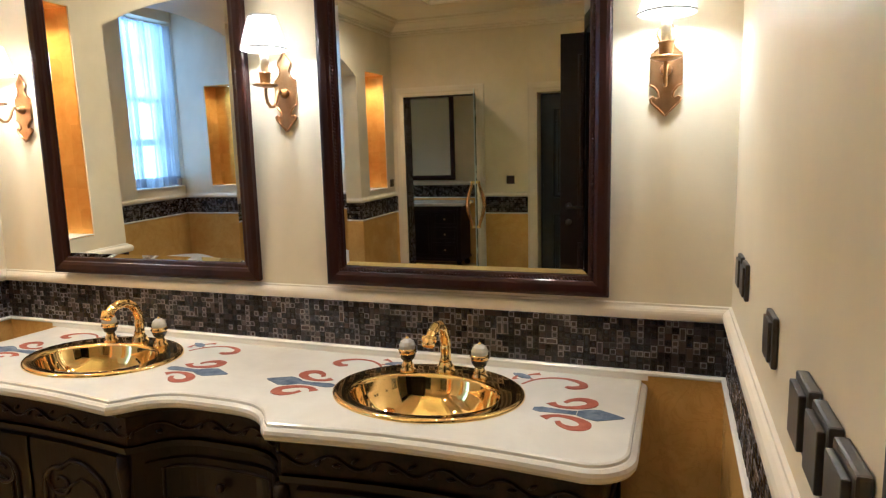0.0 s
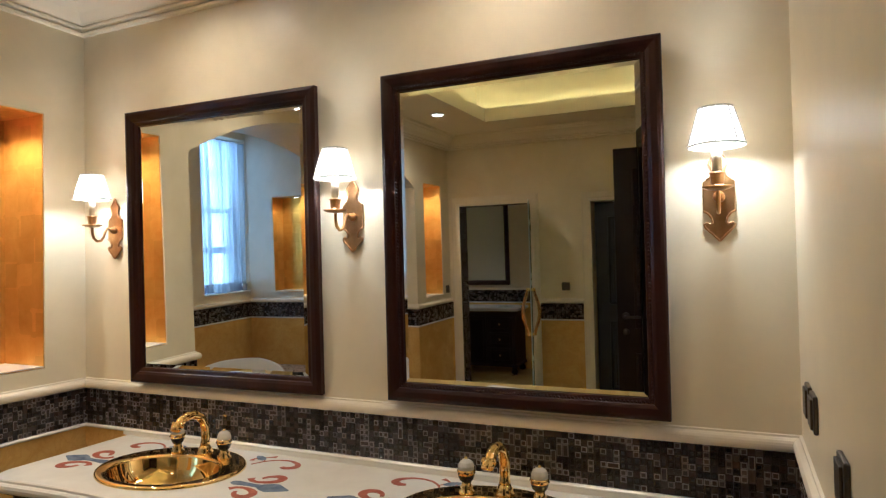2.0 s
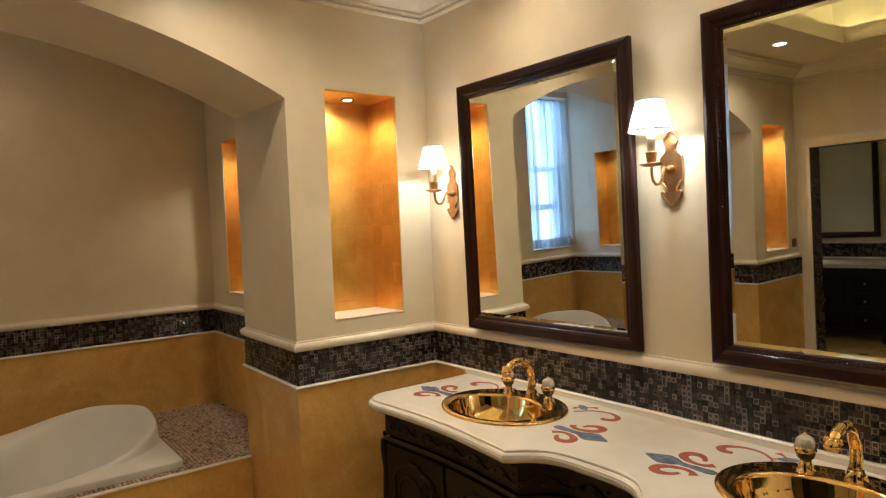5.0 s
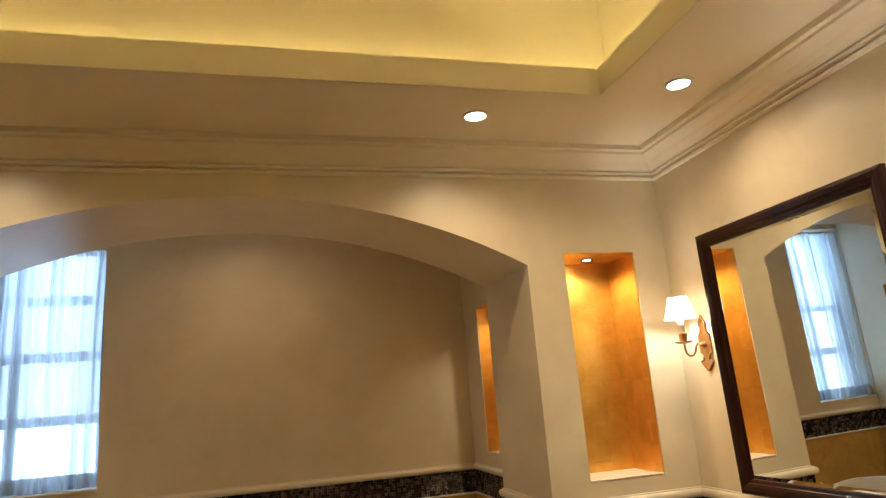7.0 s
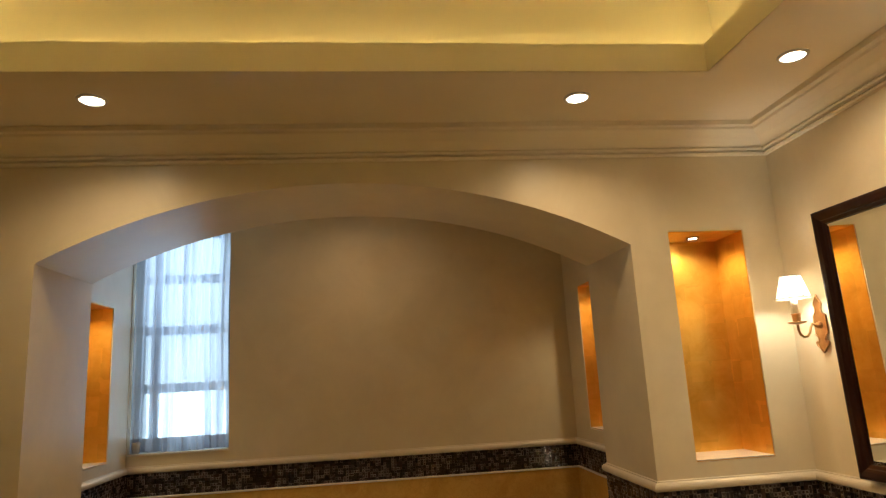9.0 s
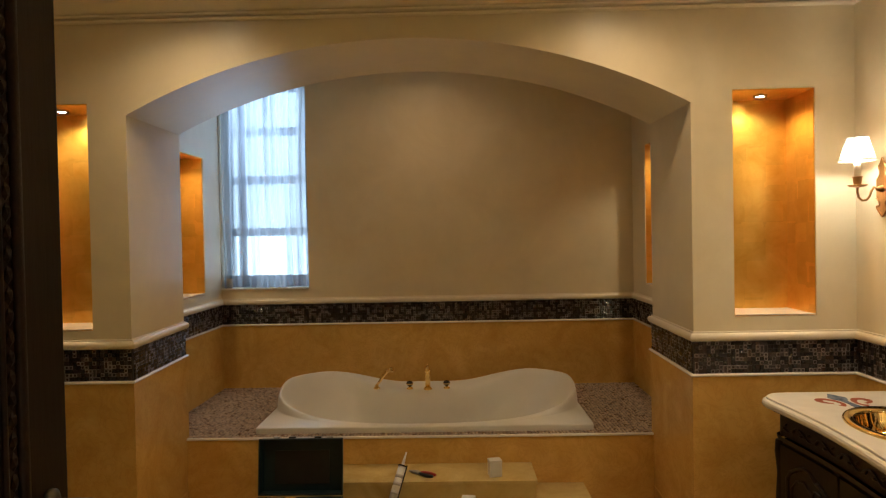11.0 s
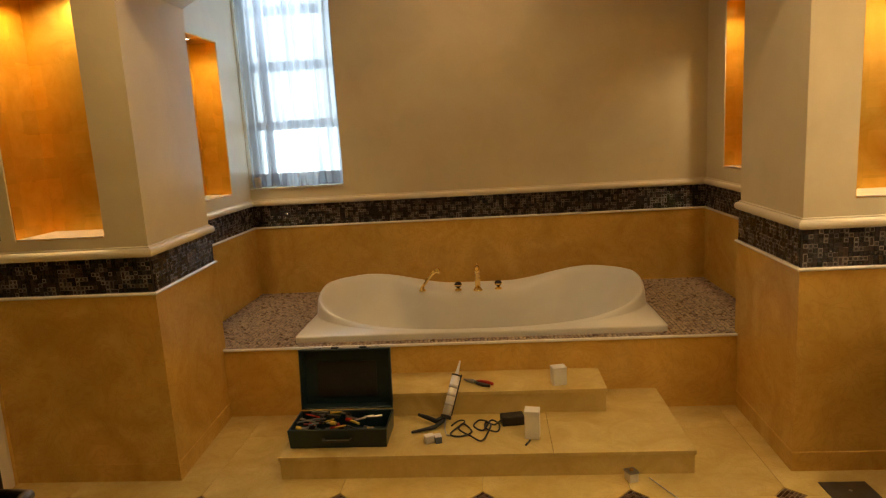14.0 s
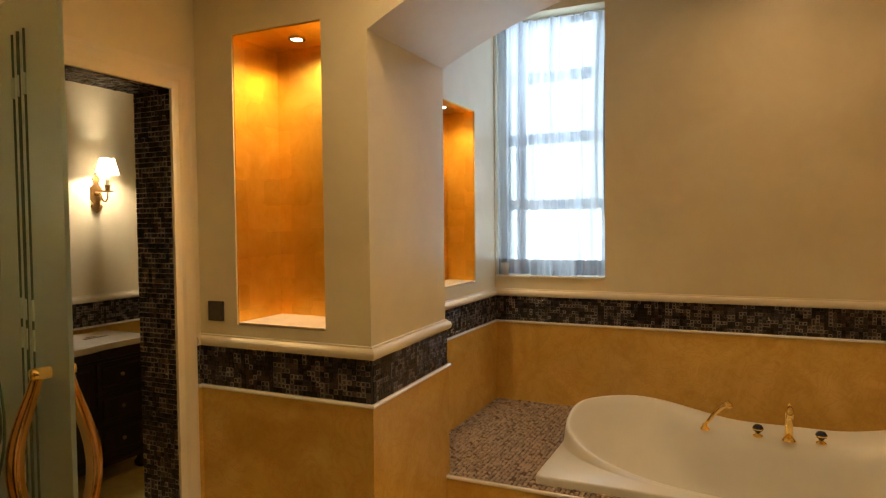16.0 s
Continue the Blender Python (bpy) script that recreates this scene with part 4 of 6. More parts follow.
def tap_set(cx, cy):
    z = TOP_Z + 0.0110
    ob = thing("basin_faucet", (cx - 0.003, cy + 0.176, z), "ornate polished gold swan-neck faucet behind the basin", "faucet", "basin faucets")
    part("base", lathe(bmesh.new(), [(0.033, 0), (0.033, 0.005), (0.027, 0.012), (0.029, 0.018), (0.022, 0.026), (0.020, 0.032)], 24), GOLD, ob, smooth=True)
    neck = [(0, 0, 0.03), (0, 0.004, 0.07), (0, 0.0, 0.11), (0, -0.020, 0.146), (0, -0.056, 0.167), (0, -0.094, 0.168), (0, -0.128, 0.155), (0, -0.143, 0.135)]
    smooth_neck = []
    for k in range(len(neck) - 1):
        p0, p1, p2, p3 = (Vector(neck[max(0, min(len(neck) - 1, k + d))]) for d in (-1, 0, 1, 2))
        for i in range(4):
            f = i / 4
            smooth_neck.append(0.5 * ((2 * p1) + (p2 - p0) * f + (2 * p0 - 5 * p1 + 4 * p2 - p3) * f * f + (3 * p1 - p0 - 3 * p2 + p3) * f ** 3))
    smooth_neck.append(Vector(neck[-1]))
    bm = bmesh.new()
    m = len(smooth_neck)
    tube(bm, smooth_neck, [0.0185 - 0.003 * k / m + 0.0012 * math.sin(k * 1.7) for k in range(m)], 16)
    part("neck", bm, GOLD, ob, smooth=True)
    bm = bmesh.new()
    for j in range(4):
        pts = []
        for k, p in enumerate(smooth_neck):
            a = j * math.pi / 2 + k * 0.22
            pts.append(p + Vector((math.cos(a), 0.5 * math.sin(a), 0.5 * math.sin(a))) * 0.0152)
        tube(bm, pts, 0.0042, 6)
    part("fluting", bm, GOLD, ob, "spiral fluting", smooth=True)
    part("beak", lathe(bmesh.new(), [(0.013, -0.006), (0.019, 0.004), (0.021, 0.016), (0.019, 0.026), (0.013, 0.03)], 18, (0, -0.144, 0.149), turn=pose(0, 0, 0, 155, 0, 0)), GOLD, ob, smooth=True)
    for k in range(9):
        a = 2 * math.pi * k / 9
        part("leaf", lathe(bmesh.new(), [(0.002, -0.009), (0.0065, -0.002), (0.0055, 0.006), (0.001, 0.011)], 8, (0.0185 * math.cos(a), -0.141 + 0.016 * math.sin(a), 0.145 - 0.006 * math.sin(a))), GOLD, ob, smooth=True)
    for s in (-1, 1):
        h = thing("faucet_handle", (cx - 0.003 + s * 0.126, cy + 0.152, z - 0.001), "gold faucet handle with navy band and crystal finial", "faucet handle", "faucet handles")
        part("base", lathe(bmesh.new(), [(0.027, 0), (0.027, 0.005), (0.020, 0.012), (0.022, 0.018), (0.016, 0.026), (0.015, 0.034)], 24), GOLD, h, smooth=True)
        part("cup", lathe(bmesh.new(), [(0.014, 0.032), (0.024, 0.042), (0.028, 0.054), (0.0285, 0.060)], 24), NAVY, h, "navy enamel cup", smooth=True)
        part("collar", lathe(bmesh.new(), [(0.0285, 0.058), (0.0300, 0.061), (0.0300, 0.072), (0.0280, 0.075)], 24), GOLD, h, smooth=True)
        for k in range(6):
            a = math.pi / 3 * k
            part("gem", lathe(bmesh.new(), [(0.003, -0.003), (0.0045, 0.0), (0.003, 0.003)], 8, (0.0295 * math.cos(a), 0.0295 * math.sin(a), 0.066)), NAVY, h)
        part("finial", lathe(bmesh.new(), [(0.0275, 0.074), (0.0278, 0.086), (0.023, 0.099), (0.013, 0.107), (0.007, 0.1085)], 12), CRYSTAL, h, "ribbed crystal finial")
        part("tip", lathe(bmesh.new(), [(0.005, 0.1085), (0.006, 0.112), (0.002, 0.116)], 12), GOLD, h)


for cx, cy in SINKS:
    basin(cx, cy)
    tap_set(cx, cy)


def scroll_tube(points, radius, n=8):
    return tube(bmesh.new(), points, radius, n)


def cabinet():
    ob = thing("vanity_cabinet", (0, 0, 0), "carved dark walnut vanity cabinet with doors and drawers", "vanity cabinet")
    inset = 0.075

    def body(i0, i1, za, zb, n="body", mat=WOOD, cuts=None):
        bm = bmesh.new()
        lo, hi = ([bm.verts.new((x, y, z)) for x, y in top_outline(i, -0.02)] for i, z in ((i0, za), (i1, zb)))
        k = len(lo)
        for a in range(k):
            bm.faces.new((lo[a], lo[(a + 1) % k], hi[(a + 1) % k], hi[a]))
        if zb < 0.2:
            bm.faces.new(lo[::-1]), bm.faces.new(hi)
        bmesh.ops.recalc_face_normals(bm, faces=bm.faces)
        return part(n, bm, mat, ob)

    z = TOP_Z - 0.047
    body(0.045, 0.032, z - 0.018, z, "top_moulding")
    body(0.070, 0.055, z - 0.030, z - 0.0185, "top_moulding")
    body(inset, inset, z - 0.125, z - 0.0305, "frieze", CARVED)
    body(0.066, 0.060, z - 0.148, z - 0.1255, "waist_moulding")
    body(0.085, 0.085, 0.135, z - 0.1485, "body")
    body(0.070, 0.080, 0.105, 0.1345, "base_moulding")
    # carved vine along the frieze
    rnd = random.Random(3)
    x = 0.42
    while x < 2.68:
        y = front_y(x) + inset - 0.004
        zc = z - 0.078
        pts = [(x + 0.055 * f, front_y(x + 0.055 * f) + inset - 0.003, zc + 0.016 * math.sin(2 * math.pi * (x + 0.055 * f) / 0.165)) for f in (k / 8 for k in range(9))]
        part("vine", scroll_tube(pts, [0.003 + 0.002 * math.sin(math.pi * k / 8) for k in range(9)]), CARVED, ob)
        part("carved_leaf", lathe(bmesh.new(), [(0.001, -0.015), (0.005, -0.007), (0.006, 0.0), (0.004, 0.008), (0.001, 0.013)], 8, (x + 0.028, y, zc - 0.012 * math.sin(2 * math.pi * (x + 0.028) / 0.165)), turn=pose(0, 0, 0, 0, 60 + 30 * math.sin(x * 38), 0)), CARVED, ob, smooth=True)
        x += 0.055
    zt, zb = z - 0.165, 0.15

    def leaf_door(xa, xb, flip):
        """A raised door following the front line, with an arched moulding and a scroll."""
        bm = bmesh.new()
        n = 16
        xs = [xa + (xb - xa) * k / n for k in range(n + 1)]
        rows = [[bm.verts.new((x, front_y(x) + 0.085 - o, zz)) for x in xs] for o, zz in ((0.0, zb), (0.014, zb + 0.004), (0.014, zt - 0.004), (0.0, zt))]
        for a, b in zip(rows, rows[1:]):
            for k in range(n):
                bm.faces.new((a[k], a[k + 1], b[k + 1], b[k]))
        bmesh.ops.recalc_face_normals(bm, faces=bm.faces)
        d = part("door", bm, WOOD, ob)
        w = xb - xa

        def on(u, v):
            x = xa + w * (1 - u if flip else u)
            return (x, front_y(x) + 0.085 - 0.016, zb + (zt - zb) * v)

        outline = [on(0.14, 0.08), on(0.14, 0.74), on(0.17, 0.79), on(0.24, 0.83), on(0.34, 0.84), on(0.46, 0.90), on(0.58, 0.90), on(0.70, 0.86), on(0.80, 0.82), on(0.86, 0.76), on(0.86, 0.08), on(0.14, 0.08)]
        part("moulding", scroll_tube(outline, 0.0085), CARVED, d, "carved raised moulding", smooth=True)
        inner = [on(0.22, 0.13), on(0.22, 0.68), on(0.40, 0.72), on(0.56, 0.80), on(0.70, 0.77), on(0.78, 0.70), on(0.78, 0.13), on(0.22, 0.13)]
        part("moulding", scroll_tube(inner, 0.005), CARVED, d, smooth=True)
        pts = []
        for k in range(26):
            f = k / 25
            a, r = radians(80 + 430 * f), 0.17 * (1 - 0.72 * f)
            pts.append(on(0.32 + r * math.cos(a), 0.74 + 0.62 * r * math.sin(a)))
        part("scroll", scroll_tube(pts, [0.009 - 0.004 * k / 25 for k in range(26)]), CARVED, d, "carved scroll", smooth=True)
        part("knob", lathe(bmesh.new(), [(0.004, 0), (0.006, 0.012), (0.013, 0.018), (0.012, 0.026), (0.004, 0.03)], 14, on(0.08, 0.5), turn=pose(0, 0, 0, 90, 0, 0)), CARVED, d, "turned wooden knob", smooth=True)

    for k, (xa, xb) in enumerate(((0.40, 0.81), (0.825, 1.255), (1.915, 2.305), (2.32, 2.71))):
        leaf_door(xa, xb, k % 2 == 0)
    for k in range(3):
        za, zc = zb + k * 0.185, zb + k * 0.185 + 0.175
        bm = bmesh.new()
        n = 18
        xs = [1.335 + 0.455 * i / n for i in range(n + 1)]
        rows = [[bm.verts.new((x, front_y(x) + 0.085 - o, zz)) for x in xs] for o, zz in ((0.0, za), (0.013, za + 0.004), (0.013, zc - 0.004), (0.0, zc))]
        for a, b in zip(rows, rows[1:]):
            for i in range(n):
                bm.faces.new((a[i], a[i + 1], b[i + 1], b[i]))
        bmesh.ops.recalc_face_normals(bm, faces=bm.faces)
        d = part("drawer", bm, WOOD, ob)
        line = lambda za_, pts_n=14, m=0.035: [(1.335 + m + (0.455 - 2 * m) * i / pts_n, front_y(1.335 + m + (0.455 - 2 * m) * i / pts_n) + 0.085 - 0.014, za_) for i in range(pts_n + 1)]
        loop = line(za + 0.03) + line(zc - 0.03)[::-1]
        part("moulding", scroll_tube(loop + [loop[0]], 0.006), CARVED, d, smooth=True)
        part("knob", lathe(bmesh.new(), [(0.005, 0), (0.007, 0.012), (0.016, 0.018), (0.015, 0.028), (0.005, 0.033)], 14, (1.5625, front_y(1.5625) + 0.085 - 0.012, (za + zc) / 2), turn=pose(0, 0, 0, 90, 0, 0)), CARVED, d, "turned wooden knob", smooth=True)
    for x in (1.268, 1.862, 0.345, 2.745):
        y = front_y(x) + (0.085 if 1 < x < 2 else 0.10)
        part("pilaster", lathe(bmesh.new(), [(0.020, zb), (0.026, zb + 0.05), (0.018, zb + 0.09), (0.022, zb + 0.3), (0.016, zb + 0.42), (0.026, zt - 0.05), (0.022, zt)], 14, (x, y, 0)), CARVED, ob, "carved corner pilaster", smooth=True)
    for x, y in ((0.40, -0.56), (1.285, -0.60), (1.845, -0.60), (2.70, -0.56), (0.40, -0.08), (2.70, -0.08)):
        part("foot", lathe(bmesh.new(), [(0.020, 0.0), (0.042, 0.012), (0.048, 0.035), (0.038, 0.058), (0.026, 0.07), (0.036, 0.085), (0.05, 0.106)], 18, (x, y, 0)), CARVED, ob, "carved ball foot", smooth=True)
    # side panel moulding
    for x in (0.327, 2.763):
        p = [(x, -0.10, 0.2), (x, -0.10, zt - 0.03), (x, -0.50, zt - 0.03), (x, -0.50, 0.2), (x, -0.10, 0.2)]
        part("side_moulding", scroll_tube(p, 0.008), CARVED, ob, smooth=True)


cabinet()


# ---- framed mirrors ----
def framed_mirror(x0, x1, z0, z1, place, tilt, label, beads=True, yaw=0.0, gap=0.004):
    """Local: x across, z up, the wall at y=0, the room towards -y."""
    ob = thing("wall_mirror", place @ pose((x0 + x1) / 2, -gap, z0, tilt, 0, yaw), label, "mirror", "framed mirrors")
    w, h = (x1 - x0) / 2, z1 - z0
    f = 0.066
    prof = [(0.0, 0.0), (0.0, 0.024), (0.006, 0.030), (0.016, 0.032), (0.036, 0.029), (0.047, 0.024), (0.051, 0.018), (0.061, 0.016), (f, 0.013), (f, 0.004)]
    corners = [(-w, 0), (w, 0), (w, h), (-w, h)]
    inward = [(1, 1), (-1, 1), (-1, -1), (1, -1)]
    for k in range(4):
        bm = bmesh.new()
        a, b = corners[k], corners[(k + 1) % 4]
        ia, ib = inward[k], inward[(k + 1) % 4]
        la = [bm.verts.new((a[0] + ia[0] * o, -d, a[1] + ia[1] * o)) for o, d in prof]
        lb = [bm.verts.new((b[0] + ib[0] * o, -d, b[1] + ib[1] * o)) for o, d in prof]
        for i in range(len(prof) - 1):
            bm.faces.new((la[i], lb[i], lb[i + 1], la[i + 1]))
        bmesh.ops.recalc_face_normals(bm, faces=bm.faces)
        part("frame_rail", bm, FRAME_WOOD, ob)
    # bevelled plate
    bm = bmesh.new()
    o, bev = f - 0.004, 0.022
    outer = [bm.verts.new((x, -0.0055, z)) for x, z in ((-w + o, o), (w - o, o), (w - o, h - o), (-w + o, h - o))]
    o += bev
    inner = [bm.verts.new((x, -0.0085, z)) for x, z in ((-w + o, o), (w - o, o), (w - o, h - o), (-w + o, h - o))]
    for k in range(4):
        bm.faces.new((outer[k], outer[(k + 1) % 4], inner[(k + 1) % 4], inner[k]))
    bm.faces.new(inner)
    part("mirror_plate", bm, MIRROR, ob, "bevelled mirror plate")
    if beads:
        bm = bmesh.new()
        o = 0.054
        for (ax, az), (bx, bz) in zip(((-w + o, o), (w - o, o), (w - o, h - o), (-w + o, h - o)), ((w - o, o), (w - o, h - o), (-w + o, h - o), (-w + o, o))):
            n = int(math.hypot(bx - ax, bz - az) / 0.0125)
            for k in range(n):
                x, z = ax + (bx - ax) * k / n, az + (bz - az) * k / n
                bmesh.ops.create_icosphere(bm, subdivisions=1, radius=0.0052, matrix=Matrix.Translation((x, -0.0175, z)))
        tagged(part("bead_moulding", bm, FRAME_WOOD, ob, "row of small carved beads"), kind="stuff")
    return ob


framed_mirror(0.376, 1.407, 1.188, 2.418, Matrix.Identity(4), 1.0, "tall wall mirror with a dark mahogany surround above the vanity", yaw=1.5, gap=0.018, beads=False)
framed_mirror(1.716, 2.718, 1.195, 2.408, Matrix.Identity(4), 0.8, "large wall mirror with a beaded dark mahogany surround", gap=0.015, yaw=0.4)


# ---- sconces ----
PLATE = [(0.0, -0.155), (0.022, -0.132), (0.040, -0.115), (0.044, -0.104), (0.036, -0.098), (0.026, -0.104), (0.020, -0.098), (0.022, -0.084), (0.032, -0.070), (0.046, -0.062), (0.046, 0.030), (0.036, 0.034), (0.024, 0.042), (0.018, 0.056), (0.020, 0.070), (0.028, 0.084), (0.024, 0.094), (0.014, 0.106), (0.006, 0.118), (0.0, 0.132)]


def sconce(place, label="antique brass wall sconce with a lit pleated ivory shade", watts=10.5):
    """Local: the wall at y=0, the room towards -y, origin at the plate's middle."""
    ob = thing("wall_sconce", place, label, "wall lamp", "wall sconces")
    outline = PLATE + [(-x, z) for x, z in PLATE[::-1][1:-1]]
    bm = bmesh.new()
    turn = pose(0, 0, 0, 90, 0, 0)
    slab(bm, outline, 0.0008, 0.010, 0.003, turn)
    part("backplate", bm, BRASS, ob, "shaped brass backplate")
    for s in (-1, 1):
        pts = [(s * x, -0.011, z) for x, z in PLATE[:10]]
        part("plate_rim", tube(bmesh.new(), pts, 0.0035, 8), BRASS, ob, "raised brass edging", smooth=True)
        pts = [(s * x, -0.010, z) for x, z in PLATE[11:]]
        part("plate_rim", tube(bmesh.new(), pts, 0.003, 8), BRASS, ob, smooth=True)
    part("boss", lathe(bmesh.new(), [(0.018, 0.0), (0.016, 0.012), (0.010, 0.022), (0.008, 0.03)], 18, (0, -0.010, -0.02), turn=pose(0, 0, 0, 90, 0, 0)), BRASS, ob, smooth=True)
    arm = [(0, -0.035, -0.018), (0, -0.05, -0.012), (0, -0.062, -0.03), (0, -0.07, -0.055), (0, -0.085, -0.072), (0, -0.105, -0.074), (0, -0.122, -0.06), (0, -0.128, -0.035), (0, -0.128, -0.01)]
    part("arm", tube(bmesh.new(), arm, 0.006, 10), BRASS, ob, "curved brass arm", smooth=True)
    c = (0, -0.128, 0)
    part("drip_pan", lathe(bmesh.new(), [(0.008, -0.012), (0.03, -0.008), (0.044, -0.002), (0.043, 0.001), (0.012, 0.0)], 28, c), BRASS, ob, smooth=True)
    part("candle_cup", lathe(bmesh.new(), [(0.012, 0.0), (0.018, 0.008), (0.020, 0.035), (0.024, 0.040), (0.016, 0.042)], 24, c), BRASS, ob, smooth=True)
    part("candle", lathe(bmesh.new(), [(0.0145, 0.04), (0.0145, 0.135)], 20, c), CANDLE, ob, "ivory candle sleeve", smooth=True)
    part("bulb", lathe(bmesh.new(), [(0.007, 0.135), (0.015, 0.155), (0.017, 0.17), (0.010, 0.192), (0.002, 0.206)], 16, c), LAMP_GLOW, ob, "glowing candle bulb", smooth=True)
    # eight-sided, lightly pleated shade
    bm = bmesh.new()
    n = 64
    rows = []
    for z, r in ((0.116, 0.078), (0.123, 0.0765), (0.223, 0.048), (0.230, 0.0465)):
        row = []
        for k in range(n):
            a = 2 * math.pi * k / n
            flat = math.cos(math.pi / 8) / math.cos((a % (math.pi / 4)) - math.pi / 8)
            row.append(bm.verts.new((c[0] + r * (0.55 + 0.45 * flat) * math.cos(a), c[1] + r * (0.55 + 0.45 * flat) * math.sin(a), z)))
        rows.append(row)
    for a, b in zip(rows, rows[1:]):
        for k in range(n):
            bm.faces.new((a[k], a[(k + 1) % n], b[(k + 1) % n], b[k]))
    part("shade", bm, SHADE, ob, "ivory fabric shade", smooth=True)
    for z, r in ((0.119, 0.0785), (0.228, 0.0475)):
        ring = [(c[0] + r * math.cos(2 * math.pi * k / 40), c[1] + r * math.sin(2 * math.pi * k / 40), z) for k in range(41)]
        part("shade_binding", tube(bmesh.new(), ring, 0.0032, 8, False), RIBBON, ob, "grey ribbon binding", smooth=True)
    for k in range(8):
        a = 2 * math.pi * k / 8
        part("shade_rib", tube(bmesh.new(), [(c[0] + r * math.cos(a), c[1] + r * math.sin(a), z) for z, r in ((0.119, 0.0795), (0.228, 0.0485))], 0.0022, 6), RIBBON, ob)
    for a in (0.3, 0.3 + math.pi):
        part("shade_clip", tube(bmesh.new(), [(c[0], c[1], 0.200), (c[0] + 0.03 * math.cos(a), c[1] + 0.03 * math.sin(a), 0.22), (c[0] + 0.046 * math.cos(a), c[1] + 0.046 * math.sin(a), 0.226)], 0.0012, 6), BRASS, ob)
    p = place @ Vector((0, -0.128, 0.148))
    lamp("sconce_lamp", "POINT", p, None, watts, (1.0, 0.84, 0.60), 0.028)
    return ob


for x in (0.222, 1.553, 2.872):
    sconce(pose(x, 0, 1.908))


# ---- switches ----
def switch(place, w, h, rockers, label, proud=0.0125):
    ob = thing("wall_switch", place, label, "switch", "wall switches")
    part("plate", boxed((-w / 2, -proud * 0.66, -h / 2), (w / 2, -0.0005, h / 2), min(0.004, proud * 0.25)), SWITCH, ob)
    m = 0.009
    for k in range(rockers):
        a = -w / 2 + m + (w - 2 * m) * k / rockers
        part("rocker", boxed((a + 0.001, -proud, -h / 2 + m), (a + (w - 2 * m) / rockers - 0.001, -proud * 0.65, h / 2 - m), 0.002), SWITCH, ob)


for y, z, w, r in ((-0.30, 1.335, 0.088, 1), (-0.42, 1.335, 0.088, 1), (-0.885, 1.318, 0.088, 1)):
    switch(pose(EAST, y, z, 0, 0, -90), w, 0.088, r, "square dark bronze wall switch", 0.016)
for y in (-1.228, -1.335, -1.440):
    switch(pose(EAST, y, 1.312, 0, 0, -90), 0.088, 0.088, 1, "square dark bronze wall switch in a row beside the door", 0.024)
switch(pose(0, -4.565, 1.286, 0, 0, 90), 0.085, 0.085, 1, "square dark bronze wall switch beside the niche")
switch(pose(1.325, SOUTH, 1.305, 0, 0, 180), 0.085, 0.085, 1, "square dark bronze wall switch")


# ---- entrance door ----
def casing(name, pts, mat, label, place, depth=0.022, width=0.1):
    """A moulded frame of two uprights and a head; pts: (x0, x1, z1) in local wall coordinates."""
    ob = thing(name, place, label, "door frame", kind="structure")
    x0, x1, z1 = pts
    prof = [(0.0, 0.0), (0.0, depth * 0.6), (0.012, depth * 0.75), (0.03, depth * 0.75), (0.045, depth), (0.08, depth), (0.09, depth * 0.8), (width, depth * 0.7), (width, 0.0)]
    runs = (((x0, 0), (x0, z1), (-1, 0), (-1, 1)), ((x0, z1), (x1, z1), (-1, 1), (1, 1)), ((x1, z1), (x1, 0), (1, 1), (1, 0)))
    for a, b, ia, ib in runs:
        bm = bmesh.new()
        la = [bm.verts.new((a[0] + ia[0] * o, -d - 0.0006, a[1] + ia[1] * o)) for o, d in prof]
        lb = [bm.verts.new((b[0] + ib[0] * o, -d - 0.0006, b[1] + ib[1] * o)) for o, d in prof]
        for i in range(len(prof) - 1):
            bm.faces.new((la[i], lb[i], lb[i + 1], la[i + 1]))
        bmesh.ops.recalc_face_normals(bm, faces=bm.faces)
        part("casing", bm, mat, ob)
    return ob


east_local = pose(EAST, 0, 0, 0, 0, -90)
door_1 = casing("door_1", (-DOOR_N, -DOOR_S, DOOR_H), WOOD, "dark walnut casing of the entrance doorway", east_local)
for lo, hi in (((-DOOR_N + 0.0005, 0.0, 0), (-DOOR_N + 0.02, 0.2, DOOR_H)), ((-DOOR_S - 0.02, 0.0, 0), (-DOOR_S - 0.0005, 0.2, DOOR_H)), ((-DOOR_N + 0.02, 0.0, DOOR_H - 0.02), (-DOOR_S - 0.02, 0.2, DOOR_H - 0.0005))):
    part("lining", boxed(lo, hi, 0.003), WOOD, door_1)


